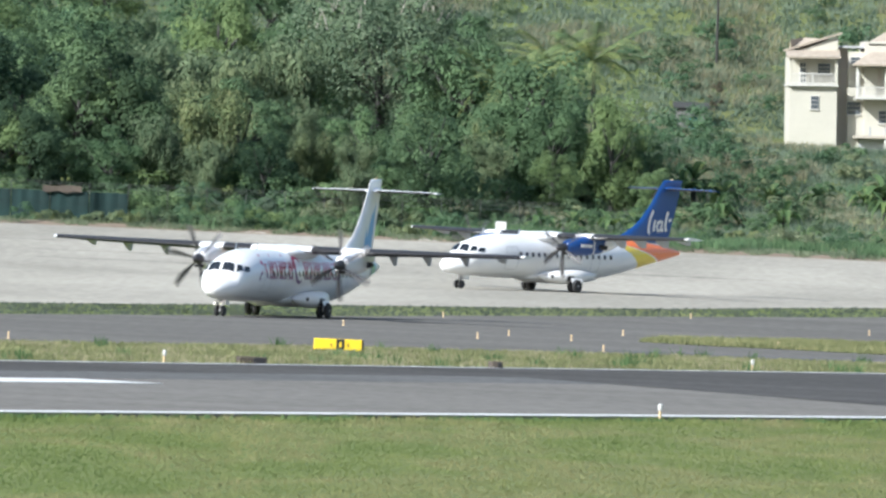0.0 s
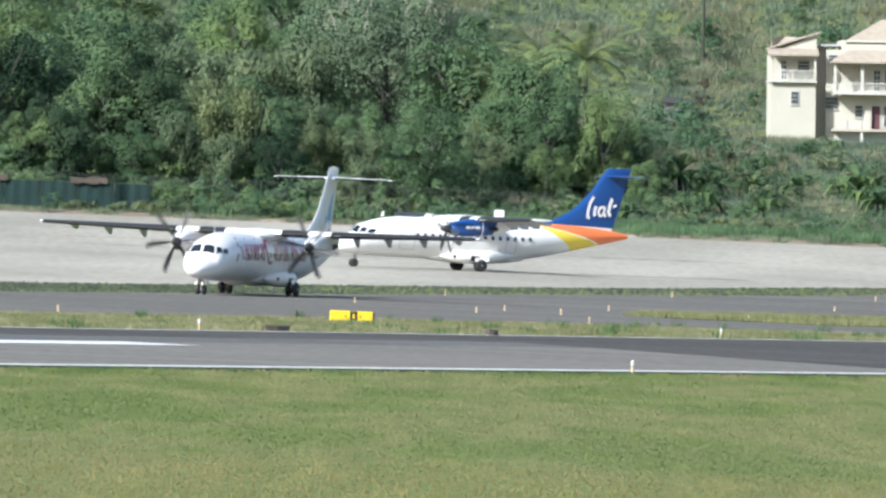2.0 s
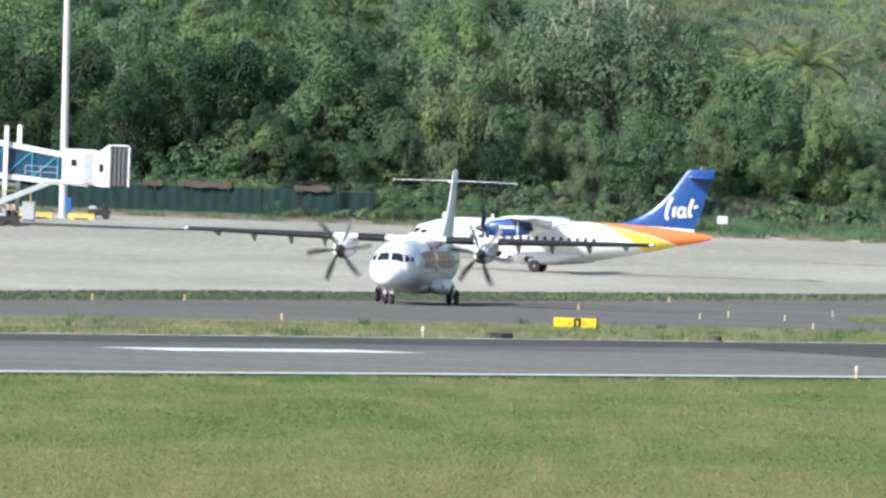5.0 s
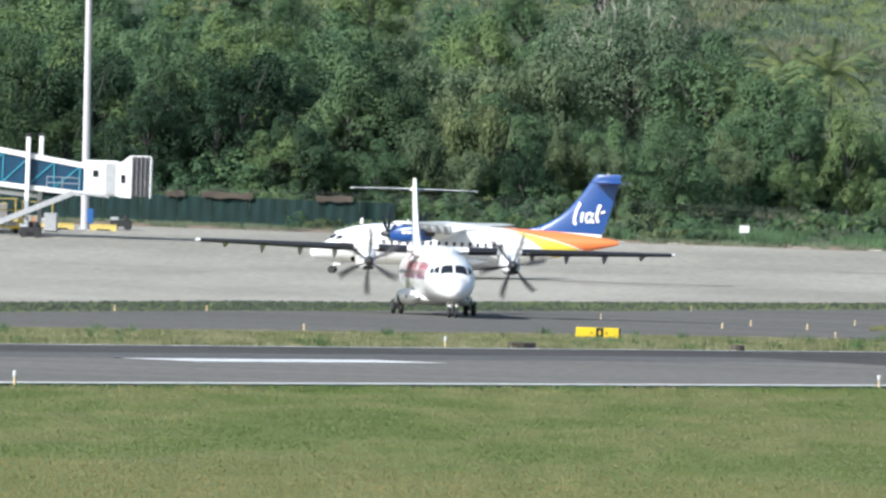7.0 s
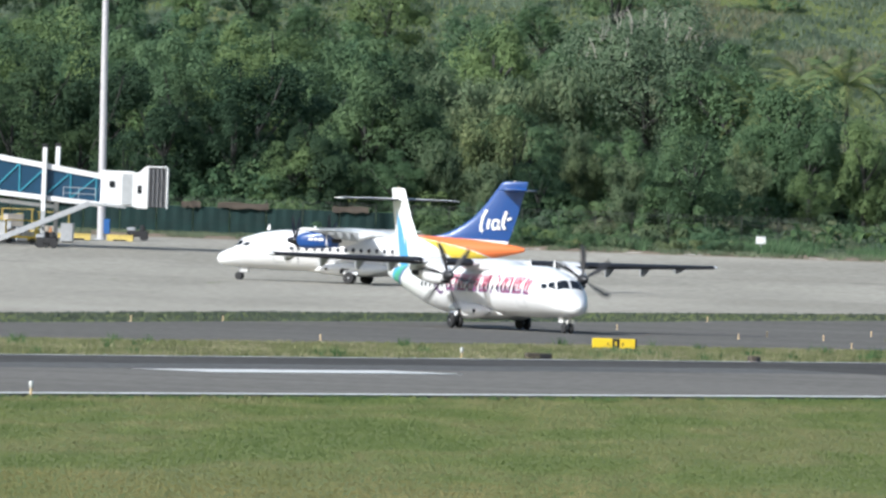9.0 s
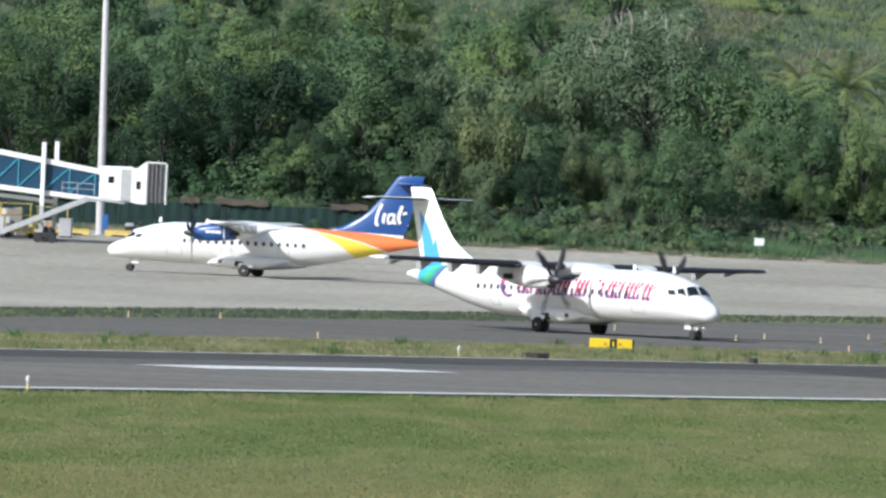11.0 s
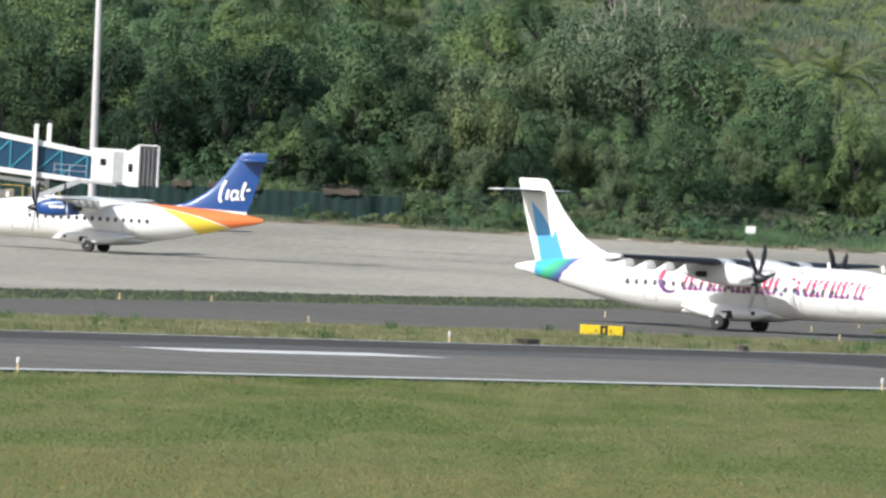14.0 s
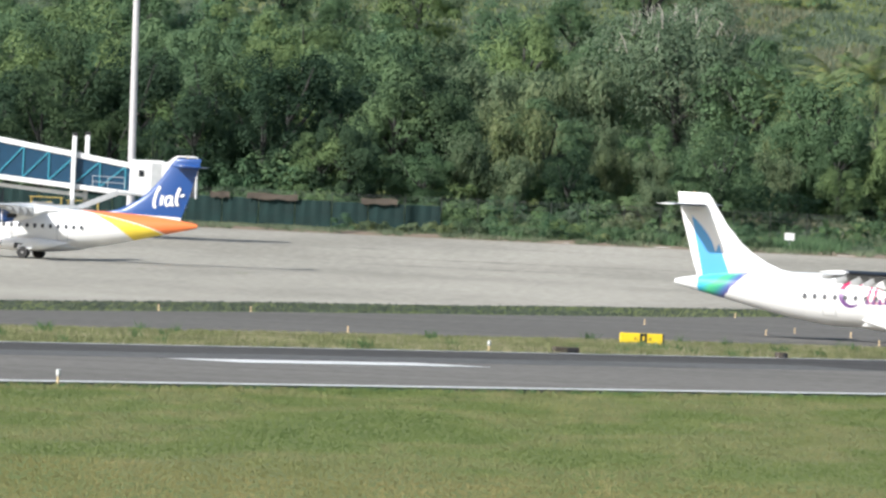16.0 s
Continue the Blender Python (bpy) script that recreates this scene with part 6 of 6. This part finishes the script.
def scrub(name, label, leaf, picks, seed):
    """Countless far bushes of one sort, joined."""
    vs0, fs0 = clump_crown(2.6, 1.8, 11, 46, 0.30, 0.05, seed)
    vs0 = np.asarray(vs0)
    vv, ff, n = [], [], 0
    for x, y, s, a, sz in picks:
        c, d = math.cos(a) * s, math.sin(a) * s
        q = np.stack([vs0[:, 0] * c - vs0[:, 1] * d + x, vs0[:, 0] * d + vs0[:, 1] * c + y, vs0[:, 2] * sz + ground_z(x, y) - 0.1], 1)
        vv.append(q)
        ff.append(fs0 + n)
        n += len(vs0)
    tagged(new(name, raw_mesh(name, np.concatenate(vv), np.concatenate(ff), leaf)), label, "scrub", kind="stuff")


for k, (nm, lab, leaf) in enumerate((("green_scrub", "fresh green scrub on the hillside", M_LEAF_MID), ("olive_scrub", "olive scrub on the hillside", M_LEAF_OLIVE), ("dark_scrub", "dark green undergrowth beneath the trees", M_LEAF_DARK), ("pale_scrub", "pale green scrub on the open hillside", M_HILLGRASS))):
    scrub(nm, lab, leaf, [q for i, q in far_scrub if i % 4 == k], 60 + k)

for protos, spots in ((dark_trees, spots_d), (mid_trees, spots_m), (bamboos, spots_b), (shrubs, spots_s), (bananas, spots_n), (shaded_trees, spots_k)):
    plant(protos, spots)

# the large grey-green tree with bare pale twigs, and dark trees beside the palms
BIG = 24.2 - ground_z(17.2, 1000)
big = make_tree("breadnut_tree", "large grey-green tree with bare pale twigs in its top", BIG, 7.9, 140, 190, 0.34, M_LEAF_GREY, M_BARK, 31, 1 - 13.6 / BIG, "")
g = Geo()
r3 = random.Random(8)
for i in range(52):
    a, r = r3.uniform(0, 6.28), r3.uniform(1.0, 6.4)
    z = BIG - 6.25 + 6.0 * math.sqrt(max(0, 1 - (r / 7.2) ** 2))
    p = Vector((math.cos(a) * r, math.sin(a) * r, z - 0.9))
    q = p + Vector((r3.uniform(-0.8, 0.8) + math.cos(a) * 0.5, r3.uniform(-0.5, 0.5), r3.uniform(1.0, 2.0)))
    g = Geo()
    g.tube([tuple(p), tuple(p.lerp(q, 0.5) + Vector((0.12, 0, 0.1))), tuple(q)], [0.075, 0.055, 0.02], 5)
    g.tube([tuple(p.lerp(q, 0.5) + Vector((0.12, 0, 0.1))), tuple(q + Vector((r3.uniform(-0.7, 0.7), 0, -0.1)))], [0.035, 0.012], 5)
    part("bare_twig", g, M_BARK_PALE, big)
later.append((big, spot(17.2, 1000, 1.0, 0.4, 0.2, 1.0)))
palms = [make_palm(s, h) for s, h in ((41, 9.2), (42, 7.4), (43, 8.6))]
for ob, (x, y) in zip(palms, ((34.4, 986), (26.6, 990), (31.4, 994))):
    later.append((ob, spot(x, y, 1.45, rnd.uniform(0, 6), 0.1, 1.25)))
for x, y, s in ((36.6, 972, 0.42), (35.4, 978, 0.5), (22.8, 996, 0.9), (38.6, 968, 0.42), (30.5, 966, 0.5), (26.0, 1046, 0.5), (29.5, 1050, 0.42), (33.0, 1047, 0.45), (37.5, 1052, 0.35), (22.5, 1040, 0.55), (26.5, 980, 0.62), (24.5, 972, 0.55), (33.2, 979, 0.6), (30.0, 977, 0.62), (27.6, 985, 0.7), (36.8, 983, 0.62), (12.5, 986, 0.55), (16.5, 984, 0.5), (20.5, 985, 0.55)):
    copy_thing(dark_trees[rnd.randrange(3)], spot(x, y, s, rnd.uniform(0, 6)))
# a withered conical bush beside the shed
dry = thing("dry_shrub", "withered brown conical bush beside the grey shed", "shrub", spot(48.0, 1071, 1.0, 0.3, 0.1))
part("stem", trunk_geo(1.6, 0.05, 4, 0.4, 5), M_BARK, dry)
vs, fs = clump_crown(2.6, 0.75, 16, 80, 0.2, 0.02, 77)
part("foliage", raw_mesh("foliage", vs, fs, M_WITHERED), None, dry)
# rounded dark trees that hide the palms' trunks
for x, y, s, sz in ((35.4, 972, 0.62, 1.0), (30.6, 971, 0.62, 0.84), (27.2, 974, 0.6, 0.8), (38.3, 975, 0.5, 0.6)):
    copy_thing(dark_trees[rnd.randrange(3)], spot(x, y, s, rnd.uniform(0, 6), 0.1, sz))
for ob, m in later:
    ob.matrix_basis = m


# ---------------------------------------------------------------- grass
def tufts(name, pts, height, blades, mat, label, lean=0.5, width=0.03):
    """Pointed blades in tufts at the given places; one object that nobody could count."""
    n = len(pts)
    P = np.repeat(pts, blades, 0)
    k = len(P)
    h = height * RNG.uniform(0.5, 1.35, k)
    a = RNG.uniform(0, math.tau, k)
    P = P + np.stack([RNG.normal(0, height * 0.35, k), RNG.normal(0, height * 0.35, k), np.full(k, -0.02)], 1)
    tip = P + np.stack([np.cos(a) * h * lean * RNG.uniform(0.1, 1, k), np.sin(a) * h * lean * RNG.uniform(0.1, 1, k), h], 1)
    b = RNG.uniform(0, math.tau, k)
    w = (width * RNG.uniform(0.6, 1.4, k))[:, None]
    off = np.stack([np.cos(b), np.sin(b), np.zeros(k)], 1) * w
    vs = np.stack([P - off, P + off, tip], 1).reshape(-1, 3)
    fs = np.arange(k * 3).reshape(-1, 3)
    return tagged(new(name, raw_mesh(name, vs, fs, mat)), label, "grass", kind="stuff")


def scatter(n, x0, x1, y0, y1, keep, zf=ground_z):
    x, y = RNG.uniform(x0, x1, n), RNG.uniform(y0, y1, n)
    ok = np.array([keep(a, b) for a, b in zip(x, y)])
    x, y = x[ok], y[ok]
    return np.stack([x, y, [zf(a, b) for a, b in zip(x, y)]], 1)


def across(x, y):
    return -math.sin(RUN) * x + math.cos(RUN) * y


def near_field(x, y):
    return across(x, y) < NEAR_EDGE - 1.6 and abs(x) < 16 + (y - 240) * 0.055


def verge(x, y):
    return across(x, y) > FAR_EDGE + 1.6 and y < verge_far(x) - 0.3


tufts("meadow_grass", scatter(200000, -30, 38, 236, 470, near_field), 0.08, 5, M_BLADE, "short mown green grass with straw-coloured patches", 0.8, 0.016)
tufts("meadow_edge_grass", scatter(90000, -30, 38, 350, 480, lambda x, y: NEAR_EDGE - 5 < across(x, y) < NEAR_EDGE - 0.7), 0.11, 5, M_BLADE, "longer green grass along the runway's edge", 0.7, 0.025)
tufts("runway_edge_weeds", scatter(26000, -30, 38, 350, 480, lambda x, y: NEAR_EDGE - 2.6 < across(x, y) < NEAR_EDGE - 0.75 and noise.noise(Vector((x * 0.6, y * 0.3, 7))) > -0.25), 0.17, 7, M_LEAF_BANANA, "bright green weeds along the runway edge", 0.8, 0.03)
tufts("verge_grass", scatter(60000, -30, 50, 480, 620, verge), 0.18, 6, M_VERGE, "rough straw and green grass on the verge", 0.7, 0.03)
tufts("verge_weeds", scatter(900, -30, 50, 480, 620, lambda x, y: verge(x, y) and noise.noise(Vector((x * 0.3, y * 0.08, 2))) > 0.12), 0.46, 26, M_LEAF_BANANA, "clumps of tall green weeds on the verge", 0.9, 0.03)
tufts("strip_grass", scatter(62000, -45, 70, 560, 830, lambda x, y: strip_grass(x, y), lambda x, y: gz(y)), 0.16, 5, M_STRIP, "green grass strip between taxiway and apron", 0.7, 0.03)
tufts("island_grass", scatter(16000, 24, 66, 605, 670, lambda x, y: island_near(x) < y < island_far(x), lambda x, y: 0.05), 0.24, 6, M_VERGE, "rough green grass on the island in the taxiway", 0.7, 0.03)
tufts("tall_edge_grass", scatter(9000, 22, 37, 455, 500, lambda x, y: NEAR_EDGE - 4.5 < across(x, y) < NEAR_EDGE - 0.7 and y + 1.73 * x > 528 + 6 * noise.noise(Vector((x, y * 0.3, 1)))), 0.36, 6, M_BLADE, "long green grass that hides the runway's edge", 0.7, 0.03)
tufts("hill_grass", scatter(130000, -75, 92, 936, 1160, lambda x, y: (x > 18 or y > 1030) and not (52 < x < 71 and 1048 < y < 1062)), 0.55, 5, M_HILLGRASS, "tall rough grass on the open hillside", 0.8, 0.07)
tufts("bank_grass", scatter(42000, -70, 85, 929.6, 950, lambda x, y: y > 931 or noise.noise(Vector((x * 0.35, 0, 5))) > -0.1), 0.45, 6, M_HILLGRASS, "rough grass along the bank behind the apron", 0.8, 0.05)
tufts("straw_grass", scatter(60000, 10, 92, 940, 1160, lambda x, y: noise.noise(Vector((x * 0.09, y * 0.05, 3))) > 0.02 and not (52 < x < 71 and 1048 < y < 1062)), 0.7, 4, M_STRAW, "dry straw-coloured grass patches on the open hillside", 0.8, 0.06)
tufts("verge_straw", scatter(26000, -30, 50, 480, 620, lambda x, y: verge(x, y) and noise.noise(Vector((x * 0.25, y * 0.06, 6))) > 0.0), 0.2, 5, M_STRAW, "dry straw tufts on the verge", 0.7, 0.03)
tufts("edge_fringe", scatter(60000, -30, 38, 350, 480, lambda x, y: NEAR_EDGE - 1.5 < across(x, y) < NEAR_EDGE - 0.66), 0.16, 4, M_BLADE, "short grass fringe against the runway's edge", 0.5, 0.03)


def kerb_block(x):
    t = thing("kerb_block", "low pale concrete kerb block along the far edge of the apron", "kerb", pose(x, 929.9, gz(929.9), 0, 0, 1.5), "kerb blocks")
    part("block", Geo().box((0, 0, 0.05), (1.5, 0.35, 0.16), 0.03), M_MARK, t)
    return t


kerb = kerb_block(15.1)
for x in (20.0, 25.7, 30.2, 36.4, 6.8):
    copy_thing(kerb, pose(x, 929.9, gz(929.9), 0, 0, 1.5))
tufts("bank_tall_grass", scatter(15000, 1, 85, 931, 945, lambda x, y: noise.noise(Vector((x * 0.2, y * 0.2, 8))) > -0.05), 0.95, 6, M_LEAF_MID, "tall fresh green grass on the bank", 0.6, 0.06)


# ---------------------------------------------------------------- what moves
def motions():
    for craft, props, wheels, rows, speed in ((near_craft, near_props, near_wheels, TAXI_NEAR, 820), (far_craft, far_props, far_wheels, TAXI_FAR, 790)):
        walk(craft, [(t, pose(x, y, gz(y) + 0.035, 0, 0, h)) for t, x, y, h in rows])
        # ground covered, for the wheels
        dist = [0.0]
        for a, b in zip(rows, rows[1:]):
            dist.append(dist[-1] + math.hypot(b[1] - a[1], b[2] - a[2]))
        for i, hub in enumerate(props):
            x, y, z = hub.matrix_basis.translation
            walk(hub, [(k / 10, pose(x, y, z) @ Matrix.Rotation(radians(17 * i + speed / 10 * k), 4, "X")) for k in range(161)])
        for wh, r in wheels:
            x, y, z = wh.matrix_basis.translation
            walk(wh, [(k / 10, pose(x, y, z) @ Matrix.Rotation(float(np.interp(k / 10, [q[0] for q in rows], dist)) / r * (1 if r > 0.3 else 0.7), 4, "Y")) for k in range(161)])


motions()
